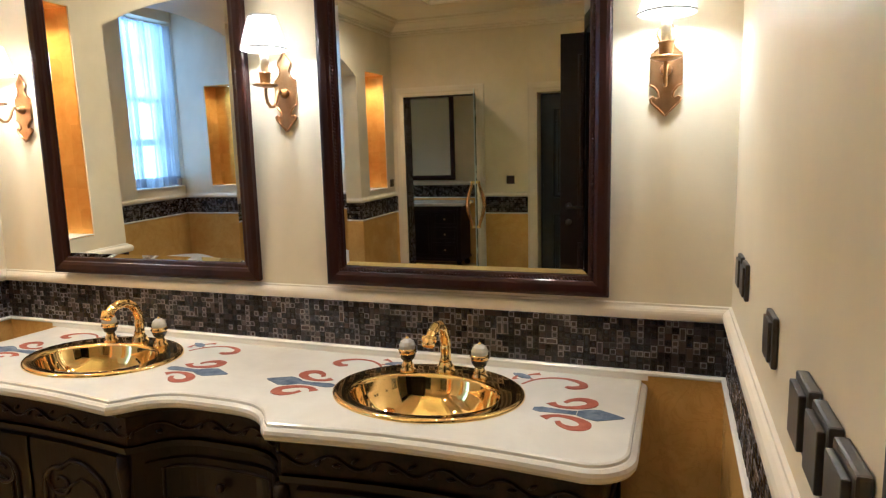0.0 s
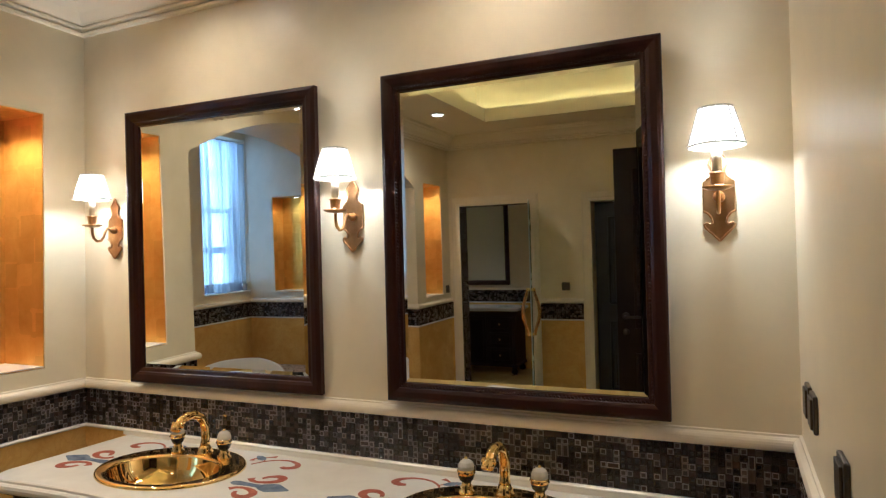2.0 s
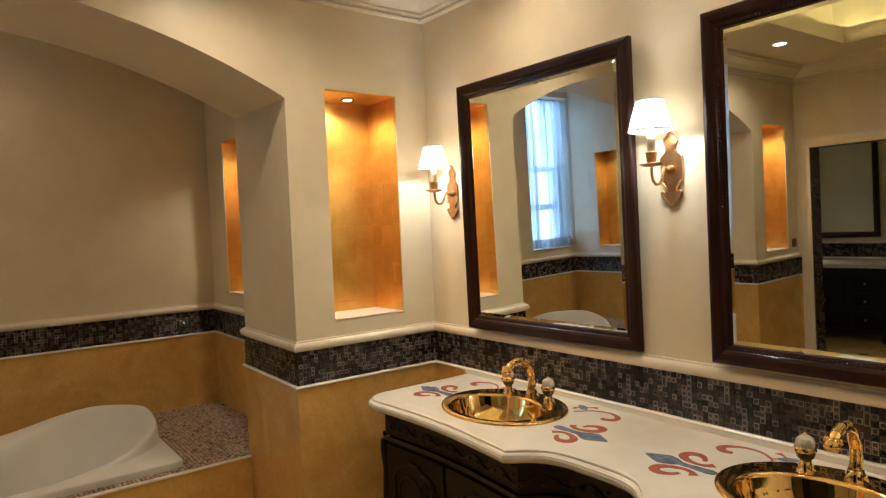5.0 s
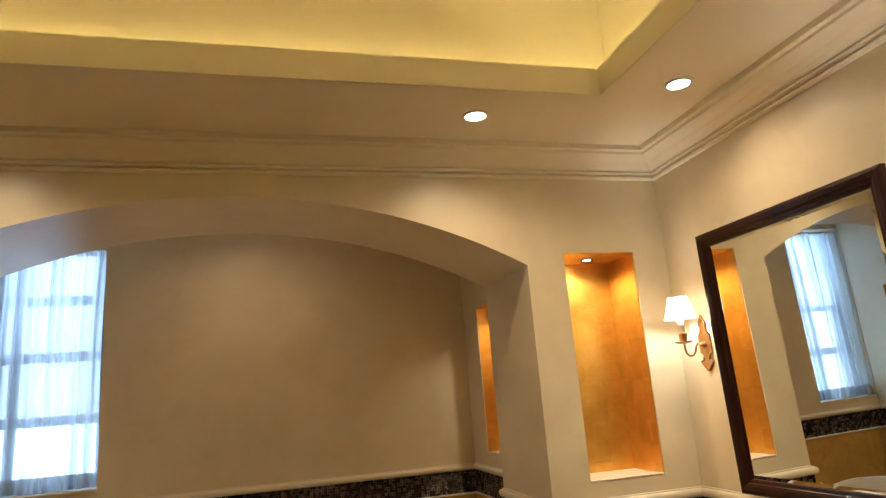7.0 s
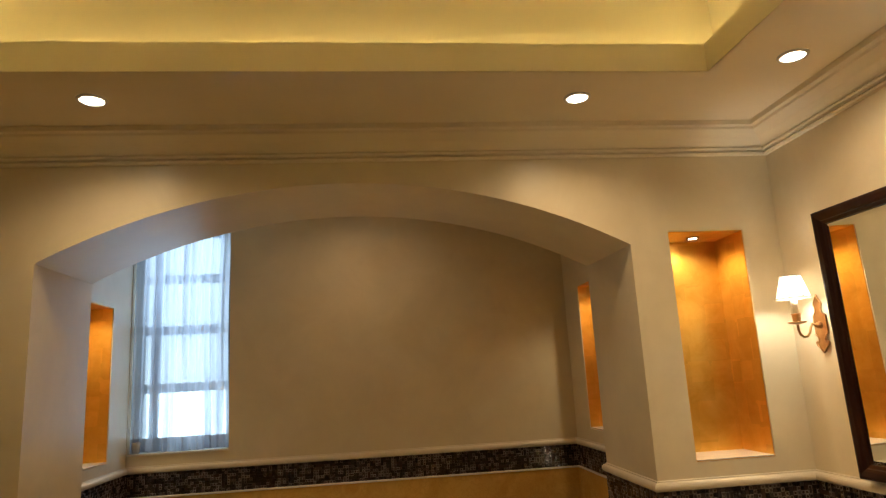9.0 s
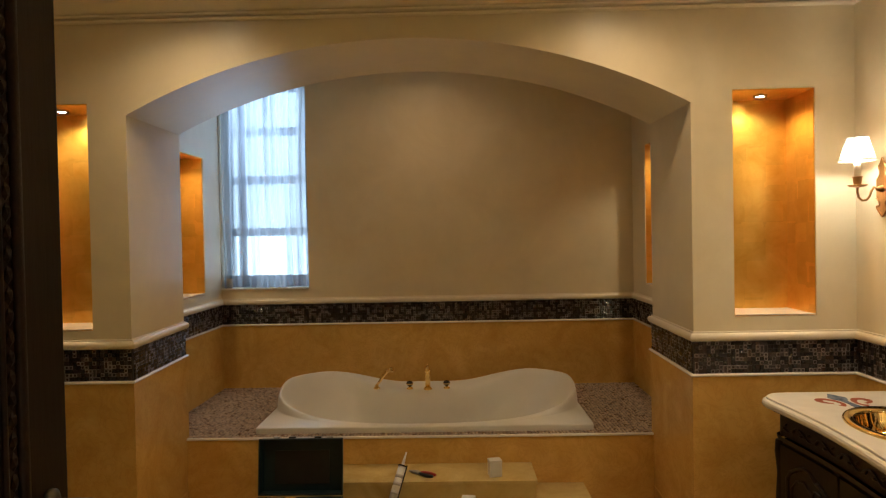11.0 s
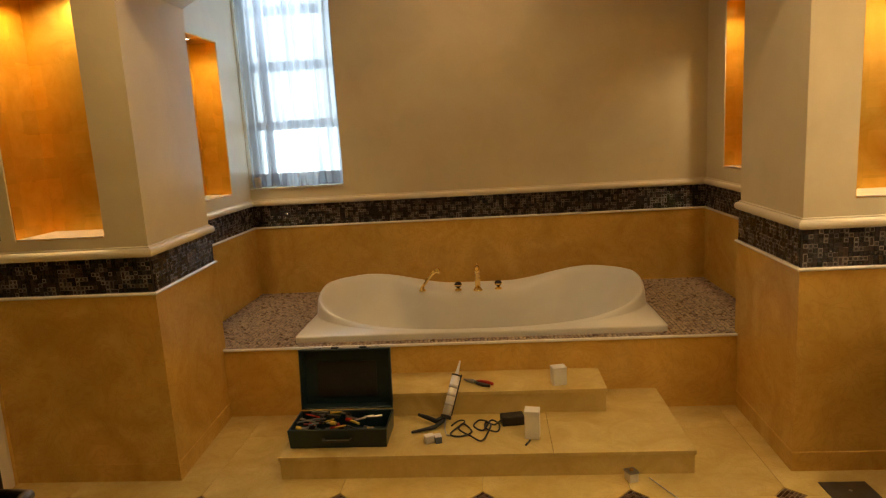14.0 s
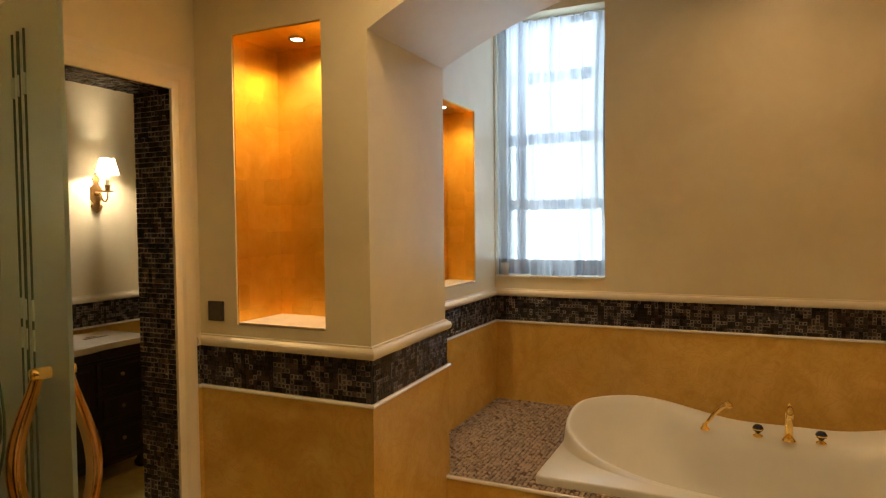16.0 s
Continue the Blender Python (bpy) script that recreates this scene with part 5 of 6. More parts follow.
def panel_door(place, w, h, mat, carved, label, category="door"):
    """Local: the hinge at x=0, the leaf along +x, thickness along y."""
    ob = thing("panelled_door", place, label, category)
    t = 0.045
    part("leaf", boxed((0.0, -t / 2, 0.012), (w, t / 2, h), 0.003), mat, ob)
    for s in (-1, 1):
        y = s * (t / 2)
        for za, zb in ((0.22, 0.92), (1.12, h - 0.16)):
            p = [(0.14, y, za), (w - 0.14, y, za), (w - 0.14, y, zb), (0.14, y, zb), (0.14, y, za)]
            part("panel_moulding", tube(bmesh.new(), p, 0.014, 8), carved, ob, "carved panel moulding", smooth=True)
            p = [(0.185, y, za + 0.045), (w - 0.185, y, za + 0.045), (w - 0.185, y, zb - 0.045), (0.185, y, zb - 0.045), (0.185, y, za + 0.045)]
            part("panel_moulding", tube(bmesh.new(), p, 0.007, 8), carved, ob, smooth=True)
            bm = bmesh.new()
            for k in range(int((zb - za) / 0.036)):
                z = za + 0.018 + k * 0.036
                for x in (0.163, w - 0.163):
                    bmesh.ops.create_icosphere(bm, subdivisions=1, radius=0.013, matrix=Matrix.Translation((x, y, z)) @ Matrix.Diagonal((0.8, 0.6, 1.3, 1)))
            tagged(part("carved_beads", bm, carved, ob, "carved leaf border"), kind="stuff")
        hx, hz = w - 0.062, 1.205
        part("rose", lathe(bmesh.new(), [(0.027, 0), (0.027, 0.006), (0.018, 0.011), (0.012, 0.014)], 24, (hx, y, hz), turn=pose(0, 0, 0, -90 * s, 0, 0)), PEWTER, ob, smooth=True)
        part("lever", tube(bmesh.new(), [(hx, y, hz), (hx, y + s * 0.055, hz), (hx - 0.004, y + s * 0.080, hz), (hx - 0.02, y + s * 0.085, hz), (hx - 0.12, y + s * 0.085, hz)], [0.009, 0.009, 0.010, 0.0105, 0.010], 12), PEWTER, ob, "pewter lever handle", smooth=True)
        part("key_rose", lathe(bmesh.new(), [(0.024, 0), (0.024, 0.006), (0.015, 0.010), (0.008, 0.012)], 24, (hx, y, hz - 0.12), turn=pose(0, 0, 0, -90 * s, 0, 0)), PEWTER, ob, smooth=True)
    return ob


panel_door(pose(EAST - 0.02, DOOR_S + 0.012, 0, 0, 0, 182.1), 0.93, 2.455, WOOD, CARVED, "open carved dark walnut entrance door with pewter lever")

# ---- closet door in the south wall ----
south_local = pose(0, SOUTH, 0, 0, 0, 180)
casing("door_2", (-DARK_X[1], -DARK_X[0], DARK_H), TRIM, "cream stone casing of the dark doorway", south_local, 0.016)
panel_door(pose(DARK_X[0] + 0.012, SOUTH - 0.16, 0, 0, 0, 0), DARK_X[1] - DARK_X[0] - 0.024, DARK_H - 0.01, DARK_DOOR, DARK_DOOR, "closed dark blue-grey panelled door")

# ---- glass door of the second washroom ----
casing("door_3", (-GLASS_X[1], -GLASS_X[0], GLASS_H), TRIM, "cream stone casing of the washroom doorway", south_local, 0.02)


def glass_door():
    ob = thing("glass_door", Matrix.Translation((0.955, -4.63, 0)) @ Matrix.Rotation(math.atan2(0.81, 0.225), 4, "Z"), "open frosted glass door with clear wavy lines and gold handles", "glass door")
    w, h = 0.845, 2.19
    part("leaf", boxed((0.0, -0.005, 0.012), (w, 0.005, h), 0.001), FROSTED, ob, "frosted green glass leaf")
    for x0 in (0.56, 0.60, 0.64):
        pts = [(x0, -0.0056, 0.1 + 2.0 * k / 40) for k in range(41)]
        part("clear_line", tube(bmesh.new(), pts, 0.004 if x0 != 0.6 else 0.0055, 6), ETCH_DARK, ob, "clear etched line")
        # pale dashes put the glints along the clear lines into the colour
        for z in (0.62, 1.36, 1.43, 1.95):
            part("polished_dash", tube(bmesh.new(), [(x0, -0.0075, z), (x0, -0.0075, z + 0.05)], 0.005, 6), ETCH, ob, "pale dash drawn as a glint")
    for side in (-1, 1):
        for j in range(5):
            zc = 0.3 + 0.42 * j
            pts = [(0.26 + side * (0.03 + 0.11 * math.sin(math.pi * k / 24)), -0.0056, zc - 0.2 + 0.4 * k / 24) for k in range(25)]
            part("clear_line", tube(bmesh.new(), pts, 0.0055, 6), ETCH_DARK, ob, "clear etched curl")
            pts = [(0.26 + side * (0.06 + 0.05 * math.cos(2 * math.pi * k / 20)), -0.0056, zc + 0.07 * math.sin(2 * math.pi * k / 20)) for k in range(21)]
            part("clear_line", tube(bmesh.new(), pts, 0.0045, 6), ETCH_DARK, ob)
    for s in (-1, 1):
        pts = [(w - 0.11 + 0.0 * f, s * (0.030 + 0.050 * math.sin(math.pi * f) ** 1.5), 0.89 + 0.44 * f) for f in (k / 24 for k in range(25))]
        pts = [(x + 0.012 * math.sin(2 * math.pi * (k / 24)), y, z) for k, (x, y, z) in enumerate(pts)]
        part("handle", tube(bmesh.new(), pts, [0.012 + 0.006 * math.sin(math.pi * k / 24) for k in range(25)], 12), PULL, ob, "wavy gold pull handle", smooth=True)
        for z in (0.895, 1.325):
            part("handle_stud", lathe(bmesh.new(), [(0.014, 0.0), (0.014, 0.034), (0.011, 0.040)], 16, (w - 0.11, s * 0.0055, z), turn=pose(0, 0, 0, -90 * s, 0, 0)), GOLD, ob, smooth=True)
    for z in (0.25, 1.95):
        part("hinge", boxed((-0.004, -0.014, z - 0.045), (0.06, 0.014, z + 0.045), 0.003), GOLD, ob, "gold hinge clamp")


glass_door()

# ---- second washroom, seen through its doorway ----
def small_vanity():
    ob = thing("washroom_vanity", (0, ROOM2, 0), "dark walnut vanity cabinet with drawers in the second washroom", "vanity cabinet")
    x0, x1, d = -1.12, 0.30, 0.52
    part("body", boxed((x0 + 0.05, 0.03, 0.11), (x1 - 0.05, d - 0.03, 0.86), 0.006), WOOD, ob)
    part("frieze", boxed((x0 + 0.035, 0.028, 0.80), (x1 - 0.035, d - 0.015, 0.862), 0.012), CARVED, ob)
    part("base_moulding", boxed((x0 + 0.035, 0.028, 0.10), (x1 - 0.035, d - 0.015, 0.14), 0.012), CARVED, ob)
    cols = [x0 + 0.08, -0.66, -0.16, x1 - 0.08]
    for a, b in zip(cols, cols[1:]):
        rows = [(0.16, 0.36), (0.38, 0.57), (0.59, 0.78)] if a != -0.66 else [(0.16, 0.78)]
        for za, zb in rows:
            dr = part("drawer", boxed((a + 0.015, d - 0.032, za), (b - 0.015, d - 0.016, zb), 0.005), WOOD, ob)
            p = [(a + 0.05, d - 0.014, za + 0.035), (b - 0.05, d - 0.014, za + 0.035), (b - 0.05, d - 0.014, zb - 0.035), (a + 0.05, d - 0.014, zb - 0.035), (a + 0.05, d - 0.014, za + 0.035)]
            part("moulding", tube(bmesh.new(), p, 0.006, 8), CARVED, dr)
            part("knob", lathe(bmesh.new(), [(0.005, 0), (0.014, 0.016), (0.004, 0.026)], 12, ((a + b) / 2, d - 0.016, (za + zb) / 2), turn=pose(0, 0, 0, -90, 0, 0)), BRASS, dr, "brass knob")
    for x in (x0 + 0.09, x1 - 0.09):
        for y in (0.08, d - 0.07):
            part("foot", lathe(bmesh.new(), [(0.018, 0.0), (0.042, 0.014), (0.046, 0.04), (0.026, 0.07), (0.045, 0.105)], 16, (x, y, 0)), CARVED, ob, "carved ball foot", smooth=True)
    top = thing("washroom_worktop", (0, ROOM2, 0), "cream marble worktop of the second washroom", "worktop")
    out = [(x0, 0.001), (x1, 0.001), (x1, d - 0.04), (x1 - 0.04, d), (-0.1, d), (-0.22, d + 0.03), (-0.41, d + 0.04), (-0.6, d + 0.03), (-0.72, d), (x0 + 0.04, d), (x0, d - 0.04)]
    part("slab", slab(bmesh.new(), out, 0.8625, 0.905, 0.010), QUARTZ, top)
    for x in (-0.86, 0.04):
        part("inlay_blade", boxed((x - 0.09, 0.24, 0.9052), (x + 0.09, 0.268, 0.9062)), BLUE_INLAY, top, "blue stone lily")
        part("inlay_curl", boxed((x - 0.04, 0.19, 0.9052), (x + 0.04, 0.215, 0.9062)), RED_INLAY, top, "red stone curl")


small_vanity()
far_wall = pose(0, ROOM2, 0, 0, 0, 180)
framed_mirror(-0.04, 0.84, 1.19, 2.41, far_wall, 0.3, "wall mirror with a dark mahogany surround in the second washroom", beads=False)
sconce(pose(-1.08, ROOM2, 1.908, 0, 0, 180), watts=26)
switch(pose(0.44, ROOM2, 1.33, 0, 0, 180), 0.085, 0.085, 1, "square dark bronze wall switch in the second washroom")

# ---- tools left on the steps ----
def toolbox():
    ob = thing("toolbox", (-0.175, -2.996, STEP_1 + 0.0004), "open dark teal plastic tool case full of hand tools", "toolbox")
    w, d, h = 0.25, 0.118, 0.10
    bm = tray(bmesh.new(), (-d, -w, 0), (d, w, h), 0.010, None, 0.006)
    part("base", bm, BLUE_CASE, ob, "teal plastic lower shell")
    tilt = Matrix.Translation((-d, 0, h)) @ Matrix.Rotation(radians(-7), 4, "Y")
    bm = tray(bmesh.new(), (-0.325, -w + 0.004, -0.062), (-0.004, w - 0.004, 0.0), 0.010, Matrix.Rotation(radians(90), 4, "Y"), 0.006)
    bmesh.ops.transform(bm, matrix=tilt, verts=bm.verts)
    lid = part("lid", bm, BLUE_CASE, ob, "raised teal plastic lid")
    bm = box(bmesh.new(), (-0.0515, -0.16, 0.06), (-0.046, 0.16, 0.25), 0.002)
    bmesh.ops.transform(bm, matrix=tilt, verts=bm.verts)
    part("lid_panel", bm, BLACK, lid)
    for y in (-0.14, -0.05, 0.10, 0.17):
        bm = box(bmesh.new(), (-0.03, y - 0.02, 0.3255), (-0.006, y + 0.02, 0.334), 0.002)
        bmesh.ops.transform(bm, matrix=tilt, verts=bm.verts)
        part("latch", bm, STEEL if y in (-0.14, 0.17) else BLACK, lid, "metal latch")
    part("handle", tube(bmesh.new(), [(d, -0.07, 0.05), (d + 0.022, -0.065, 0.05), (d + 0.022, 0.065, 0.05), (d, 0.07, 0.05)], 0.007, 10), BLACK, ob)
    rnd = random.Random(11)
    mats = [STEEL, STEEL, STEEL, BLACK, RED, YELLOW, BLACK, STEEL]
    for k in range(30):
        y, x = rnd.uniform(-w + 0.05, w - 0.09), rnd.uniform(-d + 0.03, d - 0.03)
        L, a = rnd.uniform(0.05, 0.10), rnd.uniform(-0.7, 0.7) + (math.pi if k % 2 else 0)
        z = 0.052 + 0.0022 * k
        c, s = math.cos(a), math.sin(a)
        ends = []
        for q in (-0.5, 0.5):
            px, py = x + s * L * q, y + c * L * q
            ends.append((max(-d + 0.02, min(d - 0.02, px)), max(-w + 0.02, min(w - 0.02, py)), z + rnd.uniform(0, 0.012)))
        tool = part("hand_tool", tube(bmesh.new(), ends, [rnd.uniform(0.003, 0.006), rnd.uniform(0.004, 0.007)], 8), mats[k % 8], ob)
        if k % 3 == 0:
            dirn = (Vector(ends[1]) - Vector(ends[0])).normalized() * 0.03
            part("grip", tube(bmesh.new(), [Vector(ends[1]) - dirn, Vector(ends[1])], [0.009, 0.010], 10), mats[(k // 3) % 3 + 3], tool)
    for y, x, a in ((-0.17, 0.03, 0.3), (-0.10, -0.04, -0.5), (0.12, 0.02, 0.9)):
        for s in (-1, 1):
            pts = [(x + s * 0.012, y - 0.05, 0.108), (x + s * 0.004, y, 0.112), (x - s * 0.012, y + 0.03, 0.110), (x - s * 0.020, y + 0.085, 0.106)]
            part("plier_arm", tube(bmesh.new(), [(p[0] * math.cos(a) - (p[1] - y) * math.sin(a) * 0.4, p[1], p[2]) for p in pts], 0.0045, 8), STEEL if s > 0 else BLACK, ob)


toolbox()


def caulk_gun():
    ob = thing("caulking_gun", (0, 0, 0), "black caulking gun with a white sealant cartridge leaning on the step", "caulking gun")
    a, b = Vector((-0.325, -2.472, STEP_1 + 0.042)), Vector((-0.455, -2.405, STEP_2 + 0.118))
    d = (b - a).normalized()
    part("cartridge", tube(bmesh.new(), [a, a + d * 0.215], 0.024, 20), WHITE_PLASTIC, ob, "white sealant cartridge", smooth=True)
    for k in (0.05, 0.10, 0.145):
        part("printed_band", tube(bmesh.new(), [a + d * k, a + d * (k + 0.018)], 0.0246, 20), GREY_INLAY, ob, "grey printed bars", smooth=True)
    part("nozzle", tube(bmesh.new(), [a + d * 0.215, a + d * 0.225, a + d * 0.30], [0.012, 0.010, 0.004], 12), WHITE_PLASTIC, ob, smooth=True)
    part("cradle", tube(bmesh.new(), [a - d * 0.005 + Vector((0, 0.027, 0)), a + d * 0.22 + Vector((0, 0.027, 0))], 0.004, 8), BLACK, ob)
    part("front_ring", tube(bmesh.new(), [a + d * 0.212, a + d * 0.22], 0.027, 20), BLACK, ob)
    part("end_cap", tube(bmesh.new(), [a - d * 0.016, a - d * 0.001], 0.029, 20), BLACK, ob)
    z = STEP_1 + 0.014
    part("grip", tube(bmesh.new(), [a + Vector((0.01, -0.01, -0.006)), (-0.29, -2.525, z + 0.012), (-0.335, -2.585, z + 0.016), (-0.355, -2.625, z + 0.022)], [0.013, 0.014, 0.012, 0.008], 10), BLACK, ob, "black moulded grip", smooth=True)
    part("trigger", tube(bmesh.new(), [a + Vector((0.03, -0.01, -0.014)), (-0.245, -2.53, z), (-0.215, -2.60, z - 0.002), (-0.195, -2.645, z - 0.002)], [0.010, 0.011, 0.009, 0.006], 10), BLACK, ob, smooth=True)
    part("plunger_rod", tube(bmesh.new(), [a - d * 0.012, (-0.25, -2.478, z), (-0.19, -2.468, z - 0.006)], 0.004, 8), STEEL, ob)
    part("rod_hook", tube(bmesh.new(), [(-0.19, -2.468, z - 0.006), (-0.165, -2.462, z - 0.006), (-0.16, -2.445, z - 0.006)], 0.004, 8), STEEL, ob)


caulk_gun()


def screwdriver(place, label, blade=0.11):
    ob = thing("screwdriver", place, label, "screwdriver", "screwdrivers")
    turn = pose(0, 0, 0, 0, 90, 0)
    part("handle", lathe(bmesh.new(), [(0.009, 0.0), (0.014, 0.006), (0.0155, 0.03), (0.013, 0.075), (0.015, 0.09), (0.010, 0.1)], 10, turn=turn), RED, ob, "red plastic handle", smooth=True)
    part("grip_band", lathe(bmesh.new(), [(0.0158, 0.012), (0.0165, 0.03), (0.0150, 0.055)], 10, turn=turn), BLACK, ob, smooth=True)
    part("shaft", lathe(bmesh.new(), [(0.003, -blade), (0.003, 0.0)], 8, turn=turn), STEEL, ob)



def pliers(place, label):
    ob = thing("pliers", place, label, "pliers")
    for s, mat, word in ((1, RED, "red plastic grip"), (-1, BLACK, "black plastic grip")):
        pts = [(0.022, 0.007 * s, 0.011), (0.045, 0.017 * s, 0.011), (0.085, 0.021 * s, 0.011), (0.125, 0.014 * s, 0.011)]
        part("grip", tube(bmesh.new(), pts, [0.007, 0.0095, 0.0105, 0.008], 10), mat, ob, word, smooth=True)
        part("jaw", tube(bmesh.new(), [(0.024, 0.006 * s, 0.010), (0.0, 0.008 * s, 0.010), (-0.025, 0.006 * s, 0.010), (-0.058, 0.003 * s, 0.010)], [0.006, 0.009, 0.007, 0.003], 8), STEEL, ob, "steel jaw", smooth=True)
    part("pivot", lathe(bmesh.new(), [(0.007, 0.003), (0.007, 0.021)], 12), STEEL, ob)


pliers(pose(-0.545, -2.335, STEP_2, 0, 0, 58), "steel pliers with red and black grips on the upper step")
screwdriver(pose(0.300, -1.415, 0.0165, 0, 0, 205) @ pose(0, 0, 0, 0, 0, 180), "red and black screwdriver lying on the floor", 0.24)


def carton(place, size, label, mat=WHITE_PLASTIC):
    ob = thing("small_box", place, label, "box", "small boxes")
    x, y, z = size
    part("body", boxed((-x / 2, -y / 2, 0.0004), (x / 2, y / 2, z * 0.86), 0.003), mat, ob)
    part("lid", boxed((-x / 2 - 0.0015, -y / 2 - 0.0015, z * 0.862), (x / 2 + 0.0015, y / 2 + 0.0015, z), 0.003), mat, ob)
    return ob


carton(pose(-0.50, -1.862, STEP_2, 0, 0, 12), (0.06, 0.075, 0.10), "small white plastic box on the upper step")
carton(pose(-0.145, -2.030, STEP_1, 0, 0, -8), (0.065, 0.072, 0.145), "white paper packet on the lower step")
carton(pose(-0.105, -2.545, STEP_1, 0, 0, 25), (0.035, 0.045, 0.04), "tiny blue and white carton on the lower step", WHITE_PLASTIC)
b = thing("small_box", pose(-0.105, -2.500, STEP_1, 0, 0, 15), "tiny blue carton beside the caulking gun", "box", "small boxes")
part("body", boxed((-0.02, -0.016, 0.0004), (0.02, 0.016, 0.035), 0.002), BLUE_INLAY, b)
part("flap", boxed((-0.021, -0.017, 0.0352), (0.021, 0.017, 0.038), 0.001), WHITE_PLASTIC, b)
o = thing("socket_part", pose(0.075, -1.595, 0, 0, 0, 20), "small white and steel wall socket insert on the floor", "socket")
part("body", boxed((-0.025, -0.022, 0.0004), (0.025, 0.022, 0.045), 0.004), WHITE_PLASTIC, o)
part("bracket", boxed((-0.030, -0.027, 0.0455), (0.030, 0.027, 0.049), 0.001), STEEL, o)
part("terminal", lathe(bmesh.new(), [(0.008, 0.049), (0.008, 0.058)], 12), BRASS, o)
o = thing("power_adapter", pose(-0.30, -2.125, STEP_1, 0, 0, 10), "black plug-in power adapter with a coiled cable", "power adapter")
part("body", boxed((-0.035, -0.06, 0.0006), (0.035, 0.06, 0.05), 0.008), BLACK, o)
cable = [(0.0, -0.06, 0.025), (0.02, -0.10, 0.012), (-0.03, -0.135, 0.007), (0.05, -0.15, 0.012), (0.09, -0.10, 0.007), (0.03, -0.075, 0.014), (-0.02, -0.11, 0.02), (0.06, -0.165, 0.007), (0.00, -0.205, 0.007), (-0.05, -0.165, 0.013), (0.02, -0.12, 0.019), (0.11, -0.155, 0.007), (0.17, -0.195, 0.006), (0.11, -0.235, 0.006), (0.02, -0.285, 0.006), (-0.03, -0.255, 0.011), (0.06, -0.225, 0.006), (0.10, -0.285, 0.006), (0.06, -0.335, 0.006), (-0.06, -0.245, 0.006), (-0.08, -0.275, 0.006), (-0.02, -0.325, 0.006)]
run, last = [], len(cable) - 1
for k in range(last):
    p0, p1, p2, p3 = (Vector(cable[max(0, min(last, k + d))]) for d in (-1, 0, 1, 2))
    run += [0.5 * ((2 * p1) + (p2 - p0) * f + (2 * p0 - 5 * p1 + 4 * p2 - p3) * f * f + (3 * p1 - p0 - 3 * p2 + p3) * f ** 3) for f in (0, 0.2, 0.4, 0.6, 0.8)]
part("cable", tube(bmesh.new(), run, 0.0045, 8), BLACK, o, "tangled black cable", smooth=True)
o = thing("pen", pose(-0.075, -2.058, STEP_1 + 0.0045, 0, 0, 65), "short black marker lying on the lower step", "pen")
part("barrel", lathe(bmesh.new(), [(0.003, -0.03), (0.0045, -0.026), (0.0045, 0.028), (0.003, 0.03)], 10, turn=pose(0, 0, 0, 90, 0, 0)), BLACK, o)
o = thing("floor_drain", pose(0.195, -0.69, 0), "square dark metal floor drain cover", "floor drain")
part("grate", boxed((-0.075, -0.10, 0.0006), (0.075, 0.10, 0.006), 0.002), SWITCH, o)
part("screw", lathe(bmesh.new(), [(0.008, 0.006), (0.007, 0.008)], 12), STEEL, o)
o = thing("soap_cup", pose(BACK - 0.025, -4.04, 1.291), "small grey cup on the window sill", "cup")
part("cup", lathe(bmesh.new(), [(0.026, 0.001), (0.03, 0.06), (0.032, 0.085), (0.028, 0.085), (0.026, 0.01)], 18), GREY_INLAY, o, smooth=True)

# ---- pieces of floors and walls ----
PITCH, FX, FY = 0.667, 0.218, -2.282
CUT = 0.068
floor_ob = bpy.data.objects["floor"]


def paver(x0, x1, y0, y1, cuts):
    pts = []
    for (x, y), (sx, sy), cut in (((x0, y0), (1, 1), cuts[0]), ((x1, y0), (-1, 1), cuts[1]), ((x1, y1), (-1, -1), cuts[2]), ((x0, y1), (1, -1), cuts[3])):
        if cut:
            a, b = (x, y + sy * CUT), (x + sx * CUT, y)
            pts += [a, b] if (sx, sy) in ((1, 1), (-1, -1)) else [b, a]
        else:
            pts.append((x, y))
    return slab(bmesh.new(), pts, -0.014, 0.0)


XS = [-1.9] + [FX + PITCH * k for k in range(-3, 8) if -1.85 < FX + PITCH * k < 5.15] + [5.2]
YS = [-6.85] + [FY + PITCH * k for k in range(-7, 4) if -6.8 < FY + PITCH * k < -0.02] + [0.0]
g = 0.0009
full_mesh = None


def has_inset(x, y):
    return 0 < x < EAST and SOUTH < y < -0.02 or (-6.8 < y < SOUTH - 0.3 and -1.85 < x < 1.2)


for i, (a, b) in enumerate(zip(XS, XS[1:])):
    for j, (c, d) in enumerate(zip(YS, YS[1:])):
        cuts = (has_inset(a, c), has_inset(b, c), has_inset(b, d), has_inset(a, d))
        whole = all(cuts)
        if whole and full_mesh:
            ob = new("tile", full_mesh)
        else:
            bm = paver(g, b - a - g, g, d - c - g, cuts)
            ob = part("tile", bm, FLOOR_MARBLE)
            if whole:
                full_mesh = ob.data
        ob.location = (a, c, 0)
        ob.parent = floor_ob
r45 = Matrix.Rotation(radians(45), 4, "Z") @ Matrix.Rotation(radians(-90), 4, "X")
side = (CUT - 0.004) * math.sqrt(2)
cells = tile_list(side, side, side / 6, 4, False)
inset_mesh = tile_mesh("mosaic_diamond", [(r45 @ Matrix.Translation((-side / 2, 0.0045, -side / 2)), cells)], INSET, INSET, 0.0036, 0.004, 0.001)
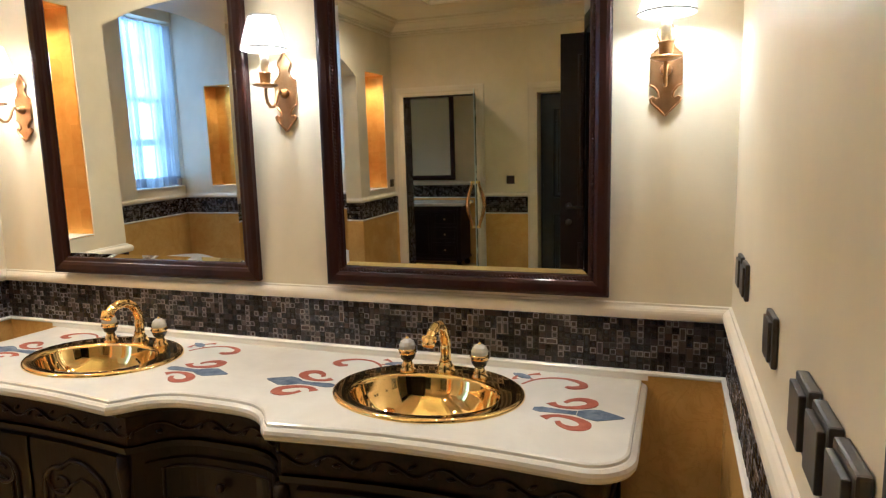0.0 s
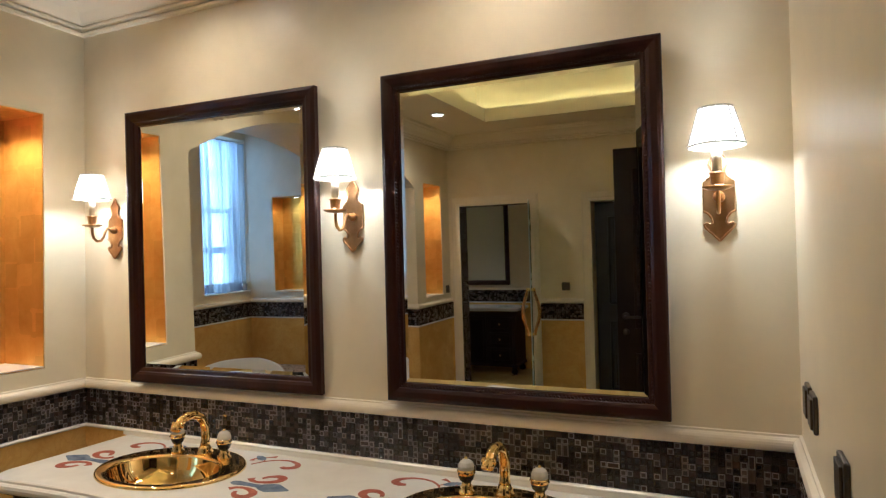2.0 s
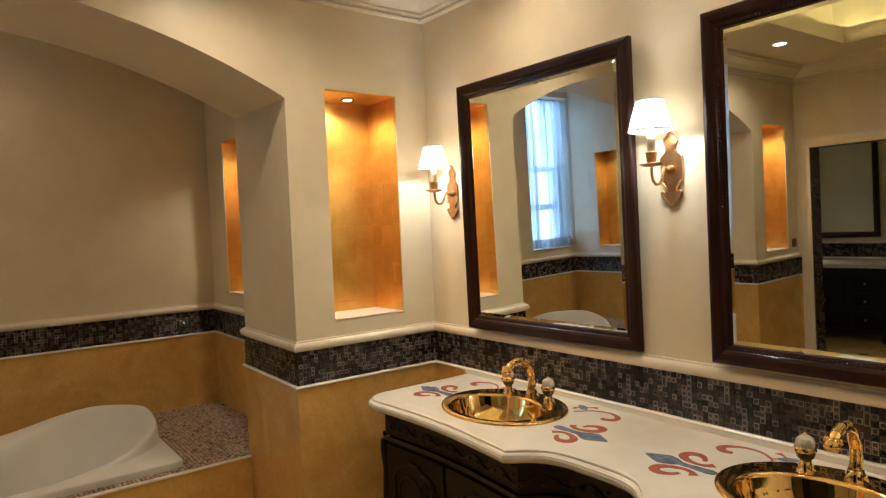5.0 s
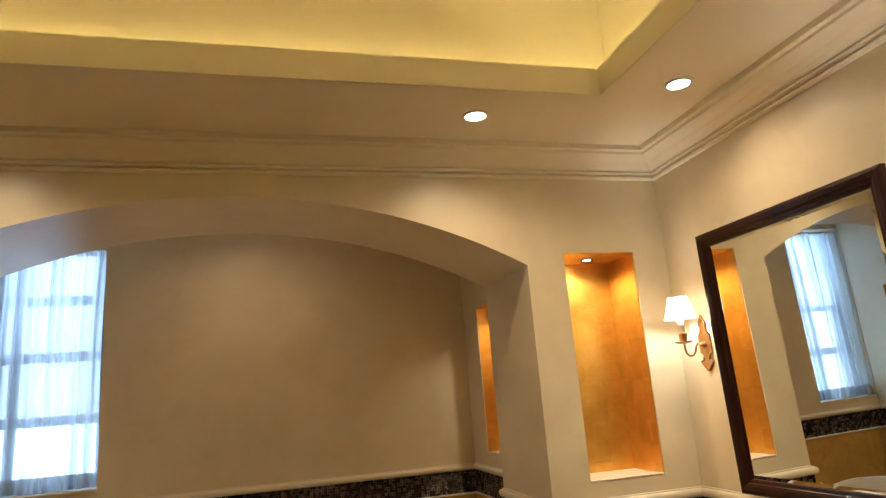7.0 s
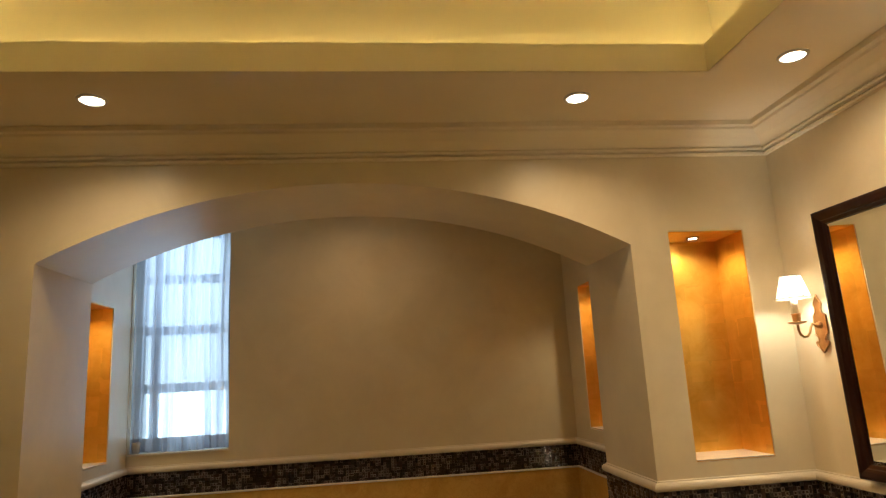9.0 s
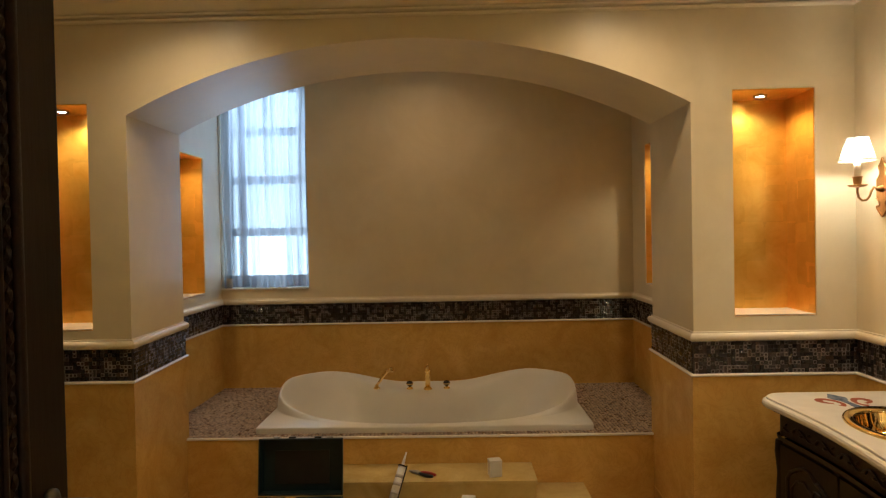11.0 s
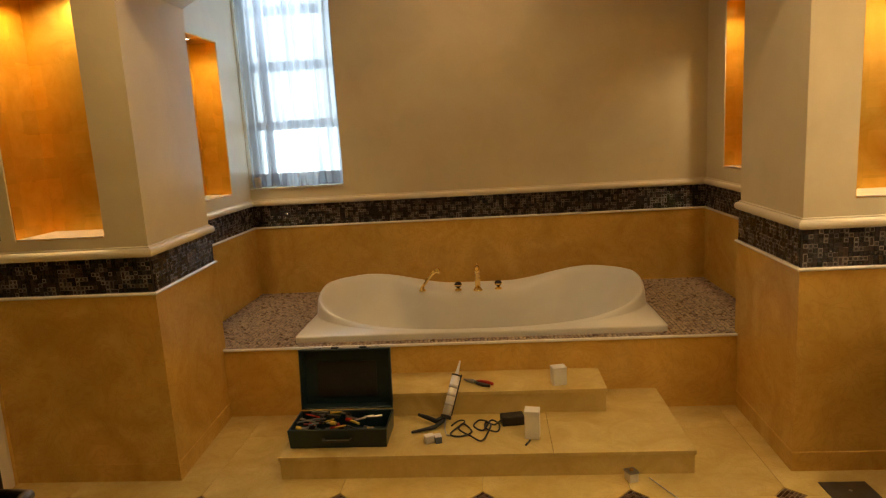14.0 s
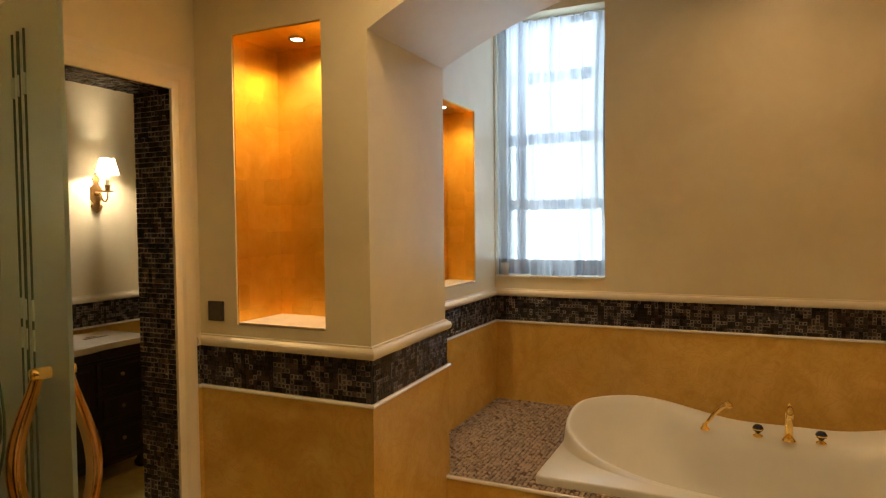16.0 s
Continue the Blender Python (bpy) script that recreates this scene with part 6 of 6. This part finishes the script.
for x in XS[1:-1]:
    for y in YS[1:-1]:
        if has_inset(x, y):
            ob = new("mosaic_diamond", inset_mesh)
            ob.location = (x, y, 0)
            ob.parent = floor_ob

# mosaic bands
PITCH_M = 0.021
bands = run_groups(MAIN_A, 0.9495 + LIFT[0], 0.167, PITCH_M, 20)
north_place, north_rects = bands[1]
near = [r for r in north_rects if 2.0 < r[0] < 2.56][:300]
bands[1] = (north_place, [r for r in north_rects if r not in near])
mosaic("mosaic_tiles", bands, MOSAIC, wall_north, "bronze and grey glass mosaic band")
shapes = {}
for a, b, c, d, r in near:
    key = (round((b - a) / PITCH_M), round((d - c) / PITCH_M), (r * 7.31) % 1 < 0.62)
    if key not in shapes:
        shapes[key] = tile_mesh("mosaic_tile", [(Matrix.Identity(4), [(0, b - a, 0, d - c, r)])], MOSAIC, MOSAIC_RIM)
    ob = new("mosaic_tile", shapes[key])
    ob.location = north_place @ Vector((a, 0, c))
    ob.parent = wall_north
mosaic("mosaic_tiles", run_groups(ALCOVE_RUN, 0.9495 + LIFT[1], 0.167, PITCH_M, 40), MOSAIC, alcove_back, "bronze and grey glass mosaic band")
mosaic("mosaic_tiles", run_groups(MAIN_B, 0.9495 + LIFT[2], 0.167, PITCH_M, 60), MOSAIC, wall_west, "bronze and grey glass mosaic band")
for run in RUNS[-2:]:
    mosaic("mosaic_tiles", run_groups(run, 0.9495 + LIFT[3], 0.167, PITCH_M, 80), MOSAIC, wall_south, "bronze and grey glass mosaic band")
mosaic("mosaic_tiles", run_groups(RUN2, 0.9495, 0.167, PITCH_M, 100), MOSAIC, wall_room2, "bronze and grey glass mosaic band")
ja, jb = GLASS_X
mosaic("mosaic_tiles", [
    (Matrix.Translation((ja + 0.0005, SOUTH - 0.205, 0)) @ Matrix.Rotation(radians(90), 4, "Z"), tile_list(0.205, GLASS_H, PITCH_M, 7)),
    (Matrix.Translation((jb - 0.0005, SOUTH, 0)) @ Matrix.Rotation(radians(-90), 4, "Z"), tile_list(0.205, GLASS_H, PITCH_M, 8)),
    (Matrix.Translation((ja, SOUTH, GLASS_H - 0.0005)) @ Matrix.Rotation(radians(90), 4, "X"), tile_list(jb - ja, 0.205, PITCH_M, 9)),
], MOSAIC, wall_south, "bronze mosaic lining of the doorway")
px, py = BACK + 0.014, ALC_S + 0.014
rects = [r for r in tile_list(FRONT - 0.016 - px, ALC_N - 0.014 - py, 0.0225, 12, False) if not (px + r[0] > -1.89 and px + r[1] < -0.832 and py + r[2] > -3.38 and py + r[3] < -1.225)]


def pebble_mesh(name, rects, z, mat):
    """Small rounded stones, each a low uneven dome."""
    rnd = random.Random(31)
    verts, faces = [], []
    for a, b, c, d, r in rects:
        x, y = px + (a + b) / 2 + rnd.uniform(-0.0022, 0.0022), py + (c + d) / 2 + rnd.uniform(-0.0022, 0.0022)
        turn, long = rnd.uniform(0, 3.14), rnd.uniform(0.82, 1.12)
        size, n = (b - a) * 0.47, len(verts)
        wob = [rnd.uniform(0.88, 1.08) for _ in range(8)]
        ct, st = math.cos(turn), math.sin(turn)
        for f, h in ((1.0, 0.0), (0.97, 0.0028), (0.66, 0.0056 + 0.002 * r)):
            for k in range(8):
                u, v = size * f * wob[k] * long * math.cos(k * math.pi / 4), size * f * wob[k] / long * math.sin(k * math.pi / 4)
                verts.append((x + u * ct - v * st, y + u * st + v * ct, z + h))
        for o in (n, n + 8):
            faces += [(o + k, o + (k + 1) % 8, o + 8 + (k + 1) % 8, o + 8 + k) for k in range(8)]
        faces.append(tuple(n + 16 + k for k in range(8)))
    me = bpy.data.meshes.new(name)
    me.from_pydata(verts, [], faces)
    me.materials.append(mat)
    me.polygons.foreach_set("use_smooth", [True] * len(faces))
    return me


stones = new("pebble_tiles", pebble_mesh("pebble_tiles", rects, 0.4235, PEBBLE))
stones.parent = deck
tagged(stones, "brown pebble mosaic platform top", kind="stuff")
